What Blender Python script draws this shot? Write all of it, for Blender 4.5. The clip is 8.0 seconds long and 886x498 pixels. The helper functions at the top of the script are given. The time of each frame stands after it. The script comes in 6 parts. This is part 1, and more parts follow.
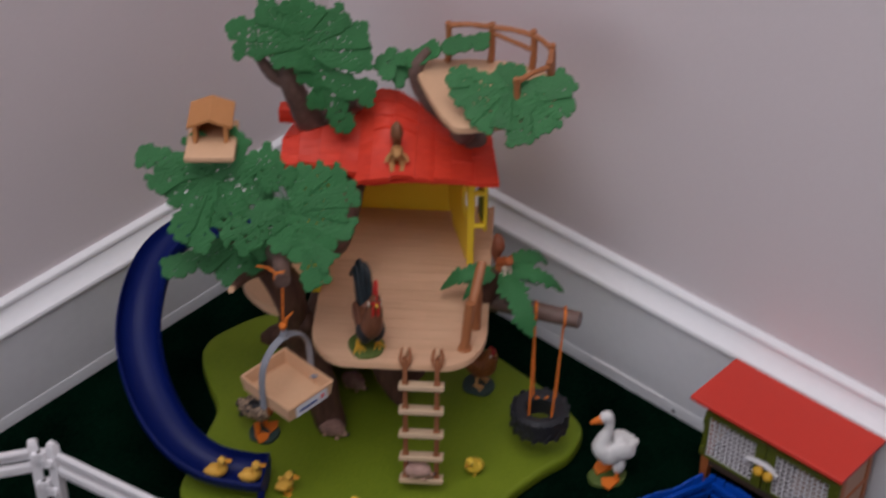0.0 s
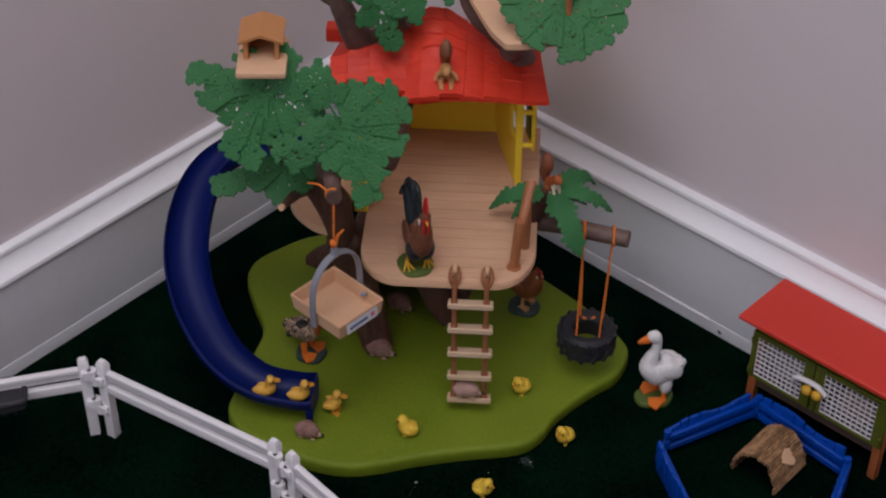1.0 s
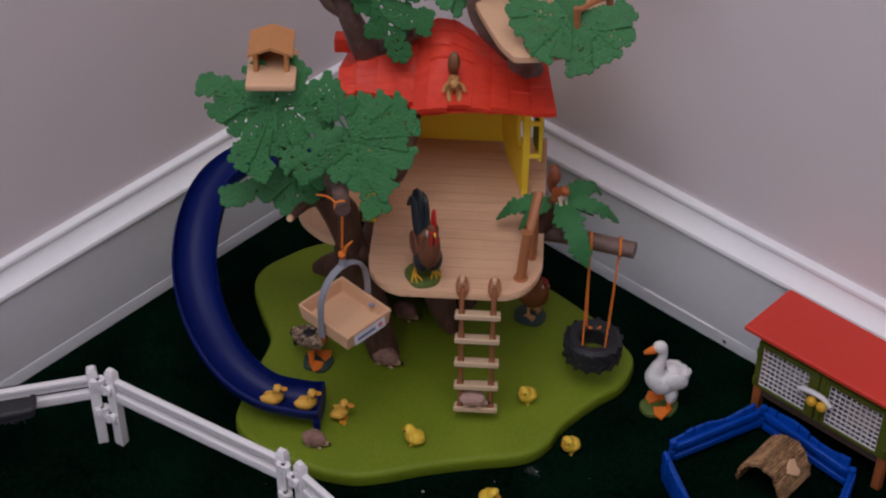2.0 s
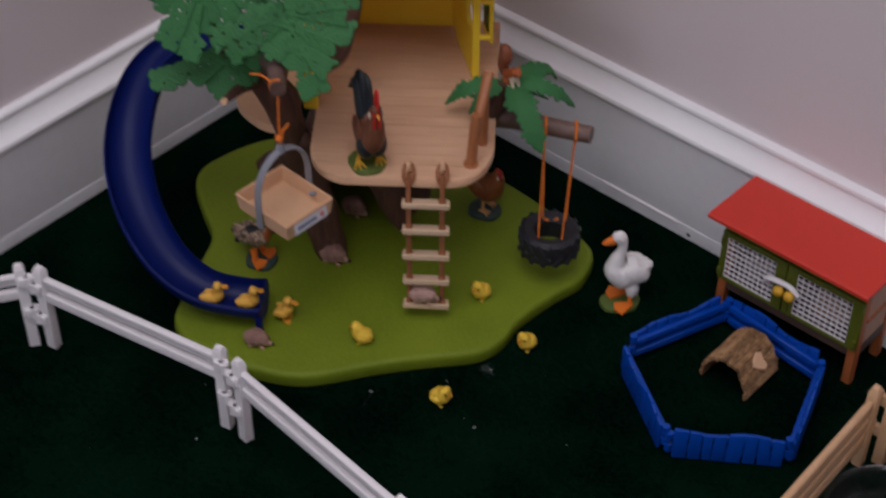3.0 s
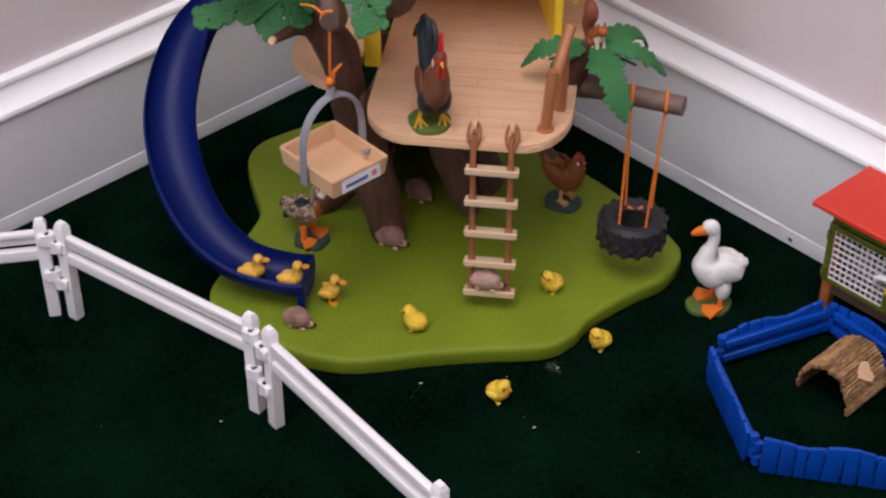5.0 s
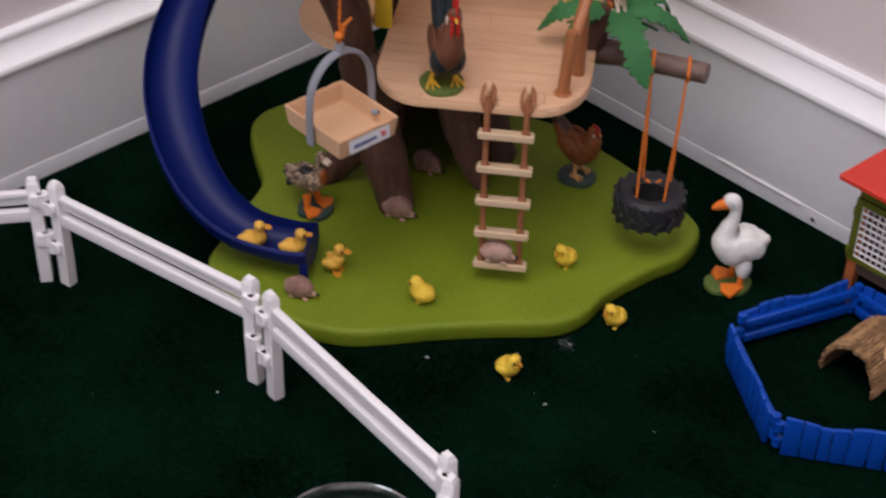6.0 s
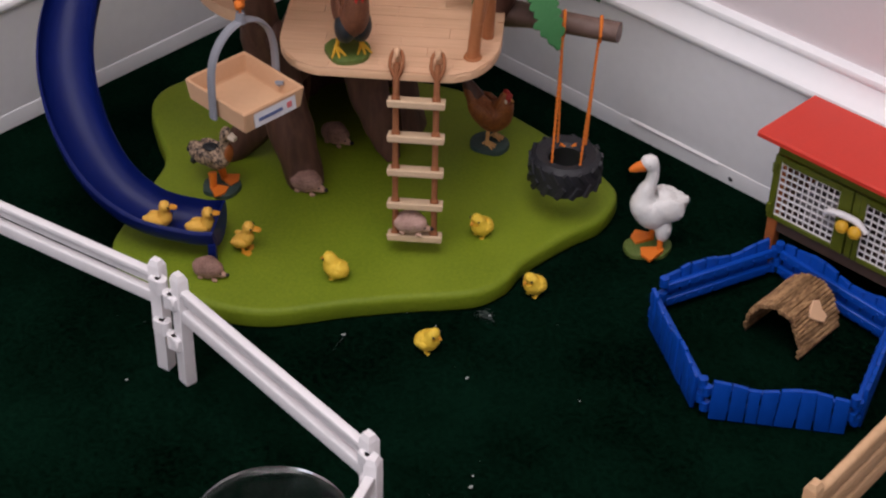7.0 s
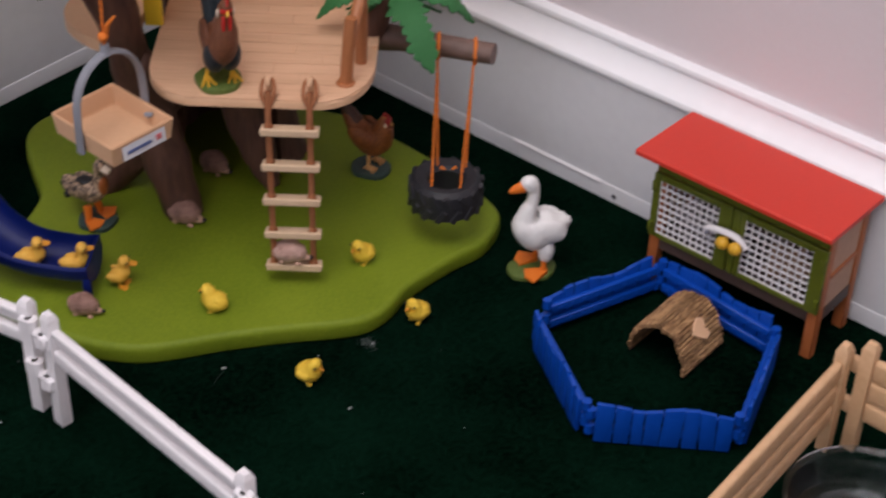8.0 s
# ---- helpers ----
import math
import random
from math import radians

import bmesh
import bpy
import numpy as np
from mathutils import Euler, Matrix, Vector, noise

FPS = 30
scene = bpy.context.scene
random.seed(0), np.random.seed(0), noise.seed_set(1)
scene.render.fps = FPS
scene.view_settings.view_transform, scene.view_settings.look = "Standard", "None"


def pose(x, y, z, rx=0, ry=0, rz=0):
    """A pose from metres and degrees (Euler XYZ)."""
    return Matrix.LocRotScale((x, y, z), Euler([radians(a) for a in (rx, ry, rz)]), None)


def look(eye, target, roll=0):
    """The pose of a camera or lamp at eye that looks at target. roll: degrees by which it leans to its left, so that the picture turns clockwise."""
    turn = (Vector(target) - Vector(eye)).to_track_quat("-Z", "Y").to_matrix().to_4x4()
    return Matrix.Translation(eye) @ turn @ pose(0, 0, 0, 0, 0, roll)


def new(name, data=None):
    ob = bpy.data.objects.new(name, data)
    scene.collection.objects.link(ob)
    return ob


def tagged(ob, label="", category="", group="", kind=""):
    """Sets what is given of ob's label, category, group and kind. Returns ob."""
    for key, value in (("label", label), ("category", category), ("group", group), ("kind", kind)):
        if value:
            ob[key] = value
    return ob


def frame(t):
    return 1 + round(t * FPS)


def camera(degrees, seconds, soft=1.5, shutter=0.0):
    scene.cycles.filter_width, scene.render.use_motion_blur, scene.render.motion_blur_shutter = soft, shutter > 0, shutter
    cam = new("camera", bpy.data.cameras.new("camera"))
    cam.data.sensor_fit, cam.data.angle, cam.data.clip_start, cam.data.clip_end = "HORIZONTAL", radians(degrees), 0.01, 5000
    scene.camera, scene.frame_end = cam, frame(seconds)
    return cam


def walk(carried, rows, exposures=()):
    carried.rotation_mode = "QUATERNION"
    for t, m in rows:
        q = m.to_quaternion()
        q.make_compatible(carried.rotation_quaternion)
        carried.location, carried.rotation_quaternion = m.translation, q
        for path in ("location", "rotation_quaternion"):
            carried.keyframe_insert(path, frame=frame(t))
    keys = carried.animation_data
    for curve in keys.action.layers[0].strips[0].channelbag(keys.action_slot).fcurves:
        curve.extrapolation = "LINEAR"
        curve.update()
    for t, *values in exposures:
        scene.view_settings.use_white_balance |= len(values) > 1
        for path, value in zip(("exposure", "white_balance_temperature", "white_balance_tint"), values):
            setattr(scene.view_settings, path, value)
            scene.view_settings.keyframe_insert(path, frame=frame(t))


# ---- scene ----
cam = camera(29.2, 8.0, soft=2.2, shutter=0.4)
PATH = [
    (0, (0.8980, -0.8642, 0.9507), (-0.0393, 0.1910, -0.1664), 0.70),
    (0.2, (0.8906, -0.8789, 0.9443), (-0.0470, 0.1564, -0.1912), 0.54),
    (0.5, (0.8882, -0.8833, 0.9436), (-0.0353, 0.1332, -0.2199), 0.49),
    (1, (0.8879, -0.8866, 0.9363), (-0.0371, 0.1279, -0.2278), 0.25),
    (1.2, (0.8878, -0.8866, 0.9363), (-0.0371, 0.1280, -0.2278), 0.25),
    (2.3, (0.8797, -0.8883, 0.9521), (-0.0399, 0.1193, -0.2222), 0.42),
    (2.5, (0.8859, -0.8865, 0.9478), (-0.0323, 0.1081, -0.2387), -0.00),
    (2.7, (0.8829, -0.8826, 0.9235), (-0.0115, 0.1142, -0.2793), 0.58),
    (3, (0.8841, -0.8541, 0.8762), (0.0023, 0.1418, -0.3366), 0.31),
    (3.2, (0.8863, -0.8229, 0.8299), (-0.0172, 0.1515, -0.3843), -0.56),
    (3.5, (0.8730, -0.8063, 0.7764), (-0.0101, 0.1595, -0.4595), 0.27),
    (4, (0.8742, -0.7994, 0.7556), (-0.0395, 0.1730, -0.4525), -1.07),
    (4.5, (0.8757, -0.8052, 0.7519), (-0.0921, 0.2081, -0.3779), -0.36),
    (4.7, (0.8792, -0.8055, 0.7413), (-0.1133, 0.1878, -0.3850), -0.14),
    (5.8, (0.8691, -0.8078, 0.6742), (-0.1798, 0.1723, -0.4118), 0.86),
    (6, (0.8625, -0.8001, 0.6685), (-0.1657, 0.1869, -0.4309), 1.42),
    (6.5, (0.8572, -0.7855, 0.6509), (-0.1151, 0.2282, -0.4747), 0.92),
    (7, (0.8464, -0.7866, 0.6469), (-0.1054, 0.2581, -0.4678), 1.58),
    (7.5, (0.8540, -0.7761, 0.6446), (-0.0859, 0.2768, -0.4725), 1.56),
    (8, (0.8528, -0.7603, 0.6472), (-0.0396, 0.3465, -0.4567), 1.94),
]
EXPOSURES = [(0.0, -0.55, 6100, 10.5), (0.5, -0.63, 6100, 11.5), (1.0, -0.64, 6060, 13), (2.5, -0.62, 6040, 13.5), (3.0, -0.72, 6120, 14), (3.6, -0.58, 6180, 13), (3.9, 0.00, 6260, 12),
             (4.1, 0.08, 6260, 12), (4.5, 0.19, 6260, 12), (4.7, 0.19, 6260, 12), (5.8, 0.02, 6280, 12), (6.5, -0.05, 6380, 12.5), (7.5, -0.03, 6380, 12.5), (8.0, 0.00, 6320, 12.5)]
walk(cam, [(t, look(e, g, r)) for t, e, g, r in PATH], EXPOSURES)

# ---- world, lights ----
world = bpy.data.worlds.new("world")
scene.world = world
world.use_nodes = True
wn = world.node_tree
sky = wn.nodes.new("ShaderNodeTexSky")
sky.sky_type = 'NISHITA'
sky.sun_disc = False
sky.sun_elevation = radians(35)
sky.sun_rotation = radians(150)
wn.nodes["Background"].inputs[1].default_value = 0.08
wn.links.new(sky.outputs[0], wn.nodes["Background"].inputs[0])


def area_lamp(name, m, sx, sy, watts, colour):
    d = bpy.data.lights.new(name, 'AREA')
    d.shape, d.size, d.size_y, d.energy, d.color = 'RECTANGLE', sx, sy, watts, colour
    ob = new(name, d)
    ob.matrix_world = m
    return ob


# two added area lights, sources unseen: one at the wall opening, one overhead
area_lamp("unseen_opening_light", look((0.80, -2.99, 1.30), (0.80, 0.0, 1.30)), 1.6, 1.7, 14, (0.98, 0.95, 1.0))
area_lamp("unseen_overhead_light", look((0.85, -1.10, 2.36), (0.85, -1.10, 0)), 1.5, 1.5, 42, (1.0, 0.94, 0.93))


# ---- materials ----
def mat(name, c, rough=0.5, c2=None, grain=400.0, stain=18.0, amount=0.5, bump=0.15, spec=0.4, metal=0.0, coat=0.0, rand=0.0, stretch=(1, 1, 1), detail=4.0):
    m = bpy.data.materials.new(name)
    m.use_nodes = True
    nt = m.node_tree
    n, ln = nt.nodes, nt.links
    b = n["Principled BSDF"]
    tc = n.new("ShaderNodeTexCoord")
    mp = n.new("ShaderNodeMapping")
    mp.inputs["Scale"].default_value = stretch
    ln.new(tc.outputs["Object"], mp.inputs[0])
    fine = n.new("ShaderNodeTexNoise")
    fine.inputs["Scale"].default_value, fine.inputs["Detail"].default_value = grain, detail
    wide = n.new("ShaderNodeTexNoise")
    wide.inputs["Scale"].default_value, wide.inputs["Detail"].default_value = stain, 3.0
    for k in (fine, wide):
        ln.new(mp.outputs[0], k.inputs["Vector"])
    add = n.new("ShaderNodeMath")
    add.operation = 'ADD'
    ln.new(fine.outputs["Fac"], add.inputs[0])
    ln.new(wide.outputs["Fac"], add.inputs[1])
    ramp = n.new("ShaderNodeMapRange")
    ramp.inputs[1].default_value, ramp.inputs[2].default_value = 0.7, 1.3
    ramp.inputs[3].default_value, ramp.inputs[4].default_value = 0.5 - amount / 2, 0.5 + amount / 2
    ln.new(add.outputs[0], ramp.inputs[0])
    mix = n.new("ShaderNodeMix")
    mix.data_type = 'RGBA'
    c2 = c2 or tuple(v * 0.72 for v in c)
    mix.inputs[6].default_value, mix.inputs[7].default_value = (*c2, 1), (*c, 1)
    ln.new(ramp.outputs[0], mix.inputs[0])
    out = mix.outputs[2]
    if rand:
        oi = n.new("ShaderNodeObjectInfo")
        hs = n.new("ShaderNodeHueSaturation")
        mr = n.new("ShaderNodeMapRange")
        mr.inputs[3].default_value, mr.inputs[4].default_value = 1 - rand, 1 + rand
        ln.new(oi.outputs["Random"], mr.inputs[0])
        ln.new(mr.outputs[0], hs.inputs["Value"])
        ln.new(out, hs.inputs["Color"])
        out = hs.outputs[0]
    ln.new(out, b.inputs["Base Color"])
    rr = n.new("ShaderNodeMapRange")
    rr.inputs[3].default_value, rr.inputs[4].default_value = max(0.02, rough - 0.08), min(1, rough + 0.1)
    ln.new(wide.outputs["Fac"], rr.inputs[0])
    ln.new(rr.outputs[0], b.inputs["Roughness"])
    b.inputs["Specular IOR Level"].default_value = spec
    b.inputs["Metallic"].default_value = metal
    b.inputs["Coat Weight"].default_value = coat
    if bump:
        bp = n.new("ShaderNodeBump")
        bp.inputs["Strength"].default_value, bp.inputs["Distance"].default_value = bump, 0.001
        ln.new(fine.outputs["Fac"], bp.inputs["Height"])
        ln.new(bp.outputs[0], b.inputs["Normal"])
    return m


WALL = mat("wall_paint", (0.725, 0.660, 0.672), 0.75, (0.695, 0.631, 0.642), 260, 3, 0.6, 0.12, 0.25)
CEIL = mat("ceiling_paint", (0.78, 0.77, 0.75), 0.8, grain=200, stain=3, amount=0.3)
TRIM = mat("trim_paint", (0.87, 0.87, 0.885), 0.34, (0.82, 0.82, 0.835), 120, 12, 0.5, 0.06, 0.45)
# the trim's white toned down, for the shade on the baseboard's flat face
BOARD_SHADED = mat("board_shaded_paint", (0.74, 0.745, 0.765), 0.4, (0.67, 0.675, 0.695), 120, 9, 0.6, 0.06, 0.4)
CARPET = mat("carpet_pile", (0.0021, 0.0122, 0.0064), 1.0, (0.0004, 0.0022, 0.0011), 330, 14, 1.0, 1.0, 0.0)
BASE_GREEN = mat("base_green_plastic", (0.182, 0.242, 0.013), 0.55, (0.138, 0.196, 0.010), 500, 18, 1.1, 0.18, 0.22)
BARK = mat("bark_plastic", (0.120, 0.058, 0.040), 0.55, (0.055, 0.026, 0.018), 260, 40, 1.1, 0.8, 0.25, stretch=(1, 1, 0.14))
BARK_GREY = mat("branch_plastic", (0.17, 0.105, 0.085), 0.5, (0.09, 0.055, 0.045), 220, 40, 0.9, 0.4, 0.4)
PLANK = mat("plank_tan_plastic", (0.70, 0.438, 0.275), 0.52, (0.59, 0.360, 0.220), 620, 60, 1.1, 0.35, 0.22, rand=0.03, stretch=(0.05, 1, 1))
TAN = mat("tan_plastic", (0.70, 0.435, 0.260), 0.5, (0.63, 0.39, 0.23), 300, 20, 0.6, 0.08, 0.4)
YELLOW = mat("yellow_plastic", (0.92, 0.67, 0.04), 0.45, (0.87, 0.61, 0.03), 300, 20, 0.5, 0.05, 0.3)
RED = mat("red_plastic", (0.82, 0.062, 0.026), 0.48, (0.68, 0.040, 0.018), 300, 40, 1.0, 0.5, 0.35, rand=0.06, stretch=(0.4, 1, 1))
LEAF = mat("leaf_plastic", (0.040, 0.174, 0.053), 0.55, (0.030, 0.134, 0.040), 500, 45, 0.9, 0.35, 0.3, rand=0.08)
BLUE = mat("slide_blue_plastic", (0.003, 0.011, 0.108), 0.40, (0.003, 0.009, 0.092), 300, 10, 0.5, 0.03, 0.17)
HUTCH_RED = mat("hutch_red_plastic", (0.62, 0.044, 0.026), 0.45, (0.56, 0.037, 0.022), 500, 12, 0.6, 0.08, 0.35)
PEN_BLUE = mat("pen_blue_plastic", (0.001, 0.061, 0.41), 0.42, (0.001, 0.049, 0.335), 500, 30, 0.6, 0.12, 0.4, rand=0.05)
WHITE = mat("white_plastic", (0.83, 0.81, 0.825), 0.42, (0.76, 0.742, 0.755), 300, 20, 0.5, 0.06, 0.4)
WOOD_TAN = mat("fence_tan_plastic", (0.66, 0.43, 0.25), 0.5, (0.55, 0.34, 0.18), 260, 30, 0.8, 0.15, 0.35, stretch=(1, 1, 1))
BROWN_POST = mat("brown_orange_plastic", (0.40, 0.155, 0.06), 0.45, (0.33, 0.12, 0.045), 300, 30, 0.7, 0.15, 0.4)
ROPE_BROWN = mat("rope_brown", (0.38, 0.155, 0.070), 0.7, (0.26, 0.095, 0.042), 900, 90, 0.9, 0.6, 0.2)
ROPE_ORANGE = mat("rope_orange", (0.78, 0.22, 0.035), 0.7, (0.60, 0.15, 0.02), 900, 90, 0.9, 0.6, 0.2)
RUNG = mat("rung_plastic", (0.68, 0.50, 0.33), 0.5, (0.60, 0.43, 0.28), 300, 60, 0.7, 0.1, 0.35)
GREY = mat("grey_plastic", (0.25, 0.26, 0.29), 0.4, (0.21, 0.22, 0.25), 300, 30, 0.5, 0.05, 0.45)
TYRE = mat("tyre_rubber", (0.022, 0.022, 0.027), 0.55, (0.014, 0.014, 0.017), 500, 40, 0.7, 0.3, 0.4)
TRAY_GREY = mat("tray_dark_grey", (0.038, 0.037, 0.042), 0.5, (0.027, 0.027, 0.031), 300, 40, 0.7, 0.2, 0.35)
DARK = mat("dark_paint", (0.012, 0.012, 0.014), 0.5)
HUTCH_GREEN = mat("hutch_green_plastic", (0.104, 0.126, 0.008), 0.45, (0.084, 0.104, 0.007), 300, 24, 0.6, 0.08, 0.4)
HUTCH_BROWN = mat("hutch_brown_plastic", (0.085, 0.055, 0.045), 0.5, (0.065, 0.042, 0.035), 300, 24, 0.6, 0.15, 0.35)
HUTCH_ORANGE = mat("hutch_orange_plastic", (0.42, 0.13, 0.04), 0.45, (0.34, 0.10, 0.03), 300, 24, 0.6, 0.1, 0.4)
PALE_WALL = mat("hutch_pale_plastic", (0.55, 0.33, 0.22), 0.5, grain=300, stain=24)
STICKS = mat("stick_bark", (0.42, 0.25, 0.12), 0.65, (0.12, 0.060, 0.028), 700, 220, 1.2, 1.0, 0.25, rand=0.28, stretch=(1, 0.35, 1))
GOOSE = mat("goose_white_paint", (0.80, 0.79, 0.77), 0.5, (0.74, 0.73, 0.72), 300, 60, 0.9, 0.8, 0.35)
ORANGE = mat("orange_paint", (0.78, 0.20, 0.02), 0.5, (0.66, 0.15, 0.015), 500, 80, 0.6, 0.2, 0.35)
CHICK = mat("chick_yellow_paint", (0.86, 0.61, 0.07), 0.55, (0.74, 0.47, 0.035), 700, 150, 0.8, 0.6, 0.3)
DUCKLING = mat("duckling_paint", (0.84, 0.50, 0.09), 0.55, (0.72, 0.39, 0.05), 700, 150, 0.8, 0.5, 0.3)
HEDGEHOG = mat("hedgehog_paint", (0.50, 0.295, 0.238), 0.6, (0.17, 0.095, 0.075), 1100, 120, 1.0, 1.0, 0.25)
HEDGEHOG_PALE = mat("hedgehog_pale_paint", (0.66, 0.44, 0.37), 0.6, (0.40, 0.24, 0.20), 1100, 120, 1.0, 1.0, 0.25)
HEDGE_FACE = mat("hedgehog_face_paint", (0.56, 0.34, 0.25), 0.6, grain=700, stain=100)
FIG_BASE = mat("figure_base_green", (0.115, 0.155, 0.035), 0.6, (0.06, 0.10, 0.015), 500, 70, 0.8, 0.4, 0.3)
FIG_BASE_TEAL = mat("figure_base_teal", (0.045, 0.075, 0.065), 0.6, (0.03, 0.05, 0.045), 500, 70, 0.8, 0.4, 0.3)
HEN_BROWN = mat("hen_brown_paint", (0.29, 0.095, 0.022), 0.5, (0.13, 0.036, 0.012), 450, 60, 1.0, 0.5, 0.35)
HEN_DARK = mat("hen_dark_paint", (0.085, 0.034, 0.018), 0.5, (0.035, 0.016, 0.010), 450, 60, 1.0, 0.5, 0.35)
ROOSTER_BROWN = mat("rooster_brown_paint", (0.20, 0.075, 0.035), 0.5, (0.10, 0.035, 0.018), 450, 70, 1.0, 0.5, 0.35)
ROOSTER_DARK = mat("rooster_dark_paint", (0.014, 0.028, 0.035), 0.4, (0.008, 0.010, 0.013), 450, 70, 1.0, 0.5, 0.45)
COMB = mat("comb_red_paint", (0.60, 0.02, 0.015), 0.45, grain=500, stain=90)
LEG_YELLOW = mat("leg_yellow_paint", (0.75, 0.42, 0.03), 0.5, grain=500, stain=90)
MOTTLED = mat("duck_mottled_paint", (0.46, 0.32, 0.21), 0.5, (0.022, 0.015, 0.018), 520, 300, 1.8, 0.4, 0.35)
SQUIRREL = mat("squirrel_russet_paint", (0.46, 0.13, 0.035), 0.55, (0.26, 0.06, 0.02), 700, 110, 0.9, 0.6, 0.3)
SQUIRREL_TAN = mat("squirrel_tan_paint", (0.64, 0.36, 0.14), 0.55, (0.50, 0.24, 0.08), 700, 110, 0.9, 0.6, 0.3)
CREAM = mat("cream_paint", (0.75, 0.62, 0.48), 0.55, grain=600, stain=100)
RABBIT_GREY = mat("rabbit_grey_paint", (0.34, 0.31, 0.32), 0.6, (0.20, 0.18, 0.19), 600, 80, 0.9, 0.5, 0.3)
RABBIT_BROWN = mat("rabbit_brown_paint", (0.42, 0.27, 0.18), 0.6, (0.26, 0.15, 0.10), 600, 80, 0.9, 0.5, 0.3)
STICKER = mat("sticker_white", (0.72, 0.73, 0.76), 0.4, grain=200, stain=40, amount=0.2, bump=0)
STICKER_RED = mat("sticker_red", (0.62, 0.16, 0.17), 0.4, bump=0)
STICKER_BLUE = mat("sticker_blue", (0.10, 0.13, 0.28), 0.4, bump=0)
BEAK = mat("beak_amber_paint", (0.78, 0.34, 0.03), 0.5, grain=500, stain=90)
WISP = mat("pale_smear", (0.045, 0.062, 0.055), 0.9)
CRUMB = mat("crumb", (0.34, 0.36, 0.35), 0.8)


def glass_mat(name, cloudiness):
    """Thin clear plastic: see-through, with gloss that grows towards grazing views."""
    m = bpy.data.materials.new(name)
    m.use_nodes = True
    nt = m.node_tree
    nt.nodes.remove(nt.nodes["Principled BSDF"])
    clear = nt.nodes.new("ShaderNodeBsdfTransparent")
    clear.inputs[0].default_value = (0.86, 0.88, 0.88, 1)
    gloss = nt.nodes.new("ShaderNodeBsdfGlossy")
    gloss.inputs["Roughness"].default_value = 0.10
    fres = nt.nodes.new("ShaderNodeFresnel")
    fres.inputs[0].default_value = 1.32
    mix = nt.nodes.new("ShaderNodeMixShader")
    nt.links.new(fres.outputs[0], mix.inputs[0])
    nt.links.new(clear.outputs[0], mix.inputs[1])
    nt.links.new(gloss.outputs[0], mix.inputs[2])
    # a pale diffuse share, uneven in strength, clouds the plastic
    haze = nt.nodes.new("ShaderNodeBsdfDiffuse")
    haze.inputs[0].default_value = (0.66, 0.76, 0.77, 1)
    blend = nt.nodes.new("ShaderNodeMixShader")
    patchy = nt.nodes.new("ShaderNodeTexNoise")
    patchy.inputs["Scale"].default_value, patchy.inputs["Detail"].default_value = 90.0, 5.0
    level = nt.nodes.new("ShaderNodeMapRange")
    level.inputs[1].default_value, level.inputs[2].default_value = 0.35, 0.70
    level.inputs[3].default_value, level.inputs[4].default_value = cloudiness * 0.5, cloudiness * 1.6
    nt.links.new(patchy.outputs["Fac"], level.inputs[0])
    nt.links.new(level.outputs[0], blend.inputs[0])
    nt.links.new(mix.outputs[0], blend.inputs[1])
    nt.links.new(haze.outputs[0], blend.inputs[2])
    nt.links.new(blend.outputs[0], nt.nodes["Material Output"].inputs[0])
    return m


CLEAR = glass_mat("clear_plastic", 0.003)
CLOUDED = glass_mat("clouded_clear_plastic", 0.030)


# ---- mesh tools ----
def finish(name, bm, mats, smooth=True):
    bmesh.ops.recalc_face_normals(bm, faces=bm.faces)
    me = bpy.data.meshes.new(name)
    bm.to_mesh(me)
    bm.free()
    for k in (mats if isinstance(mats, (list, tuple)) else [mats]):
        me.materials.append(k)
    if smooth:
        me.shade_smooth()
        me.set_sharp_from_angle(angle=radians(38))
    return me


def part(name, bm, material, parent, label="", smooth=True):
    ob = new(name, finish(name, bm, material, smooth))
    ob.parent = parent
    if label:
        tagged(ob, label)
    return ob


def thing(name, m, label, category, group="", kind=""):
    ob = new(name)
    ob.empty_display_size = 0.01
    ob.matrix_basis = m
    return tagged(ob, label, category, group, kind)


def solid(name, bm, material, m, label, category, group="", kind="", smooth=True):
    ob = new(name, finish(name, bm, material, smooth))
    ob.matrix_basis = m
    return tagged(ob, label, category, group, kind)


def faces_of(verts):
    return {f for v in verts for f in v.link_faces}


def add_box(bm, c, s, rot=None, mi=0, bevel=0.0, seg=2):
    m = Matrix.Translation(c) @ (rot.to_4x4() if rot else Matrix()) @ Matrix.Diagonal((*s, 1))
    vs = bmesh.ops.create_cube(bm, size=1.0, matrix=m)["verts"]
    for f in faces_of(vs):
        f.material_index = mi
    if bevel:
        es = list({e for v in vs for e in v.link_edges})
        r = bmesh.ops.bevel(bm, geom=es, offset=bevel, segments=seg, affect='EDGES', profile=0.5)
        for f in r["faces"]:
            f.material_index = mi


def add_blob(bm, c, r, rot=None, mi=0, u=14, v=9, rough=0.0):
    m = Matrix.Translation(c) @ (rot.to_4x4() if rot else Matrix()) @ Matrix.Diagonal((*r, 1))
    vs = bmesh.ops.create_uvsphere(bm, u_segments=u, v_segments=v, radius=1.0, matrix=m)["verts"]
    if rough:
        cc = Vector(c)
        for w in vs:
            w.co = cc + (w.co - cc) * (1 + rough * noise.noise(w.co * 260))
    for f in faces_of(vs):
        f.material_index = mi


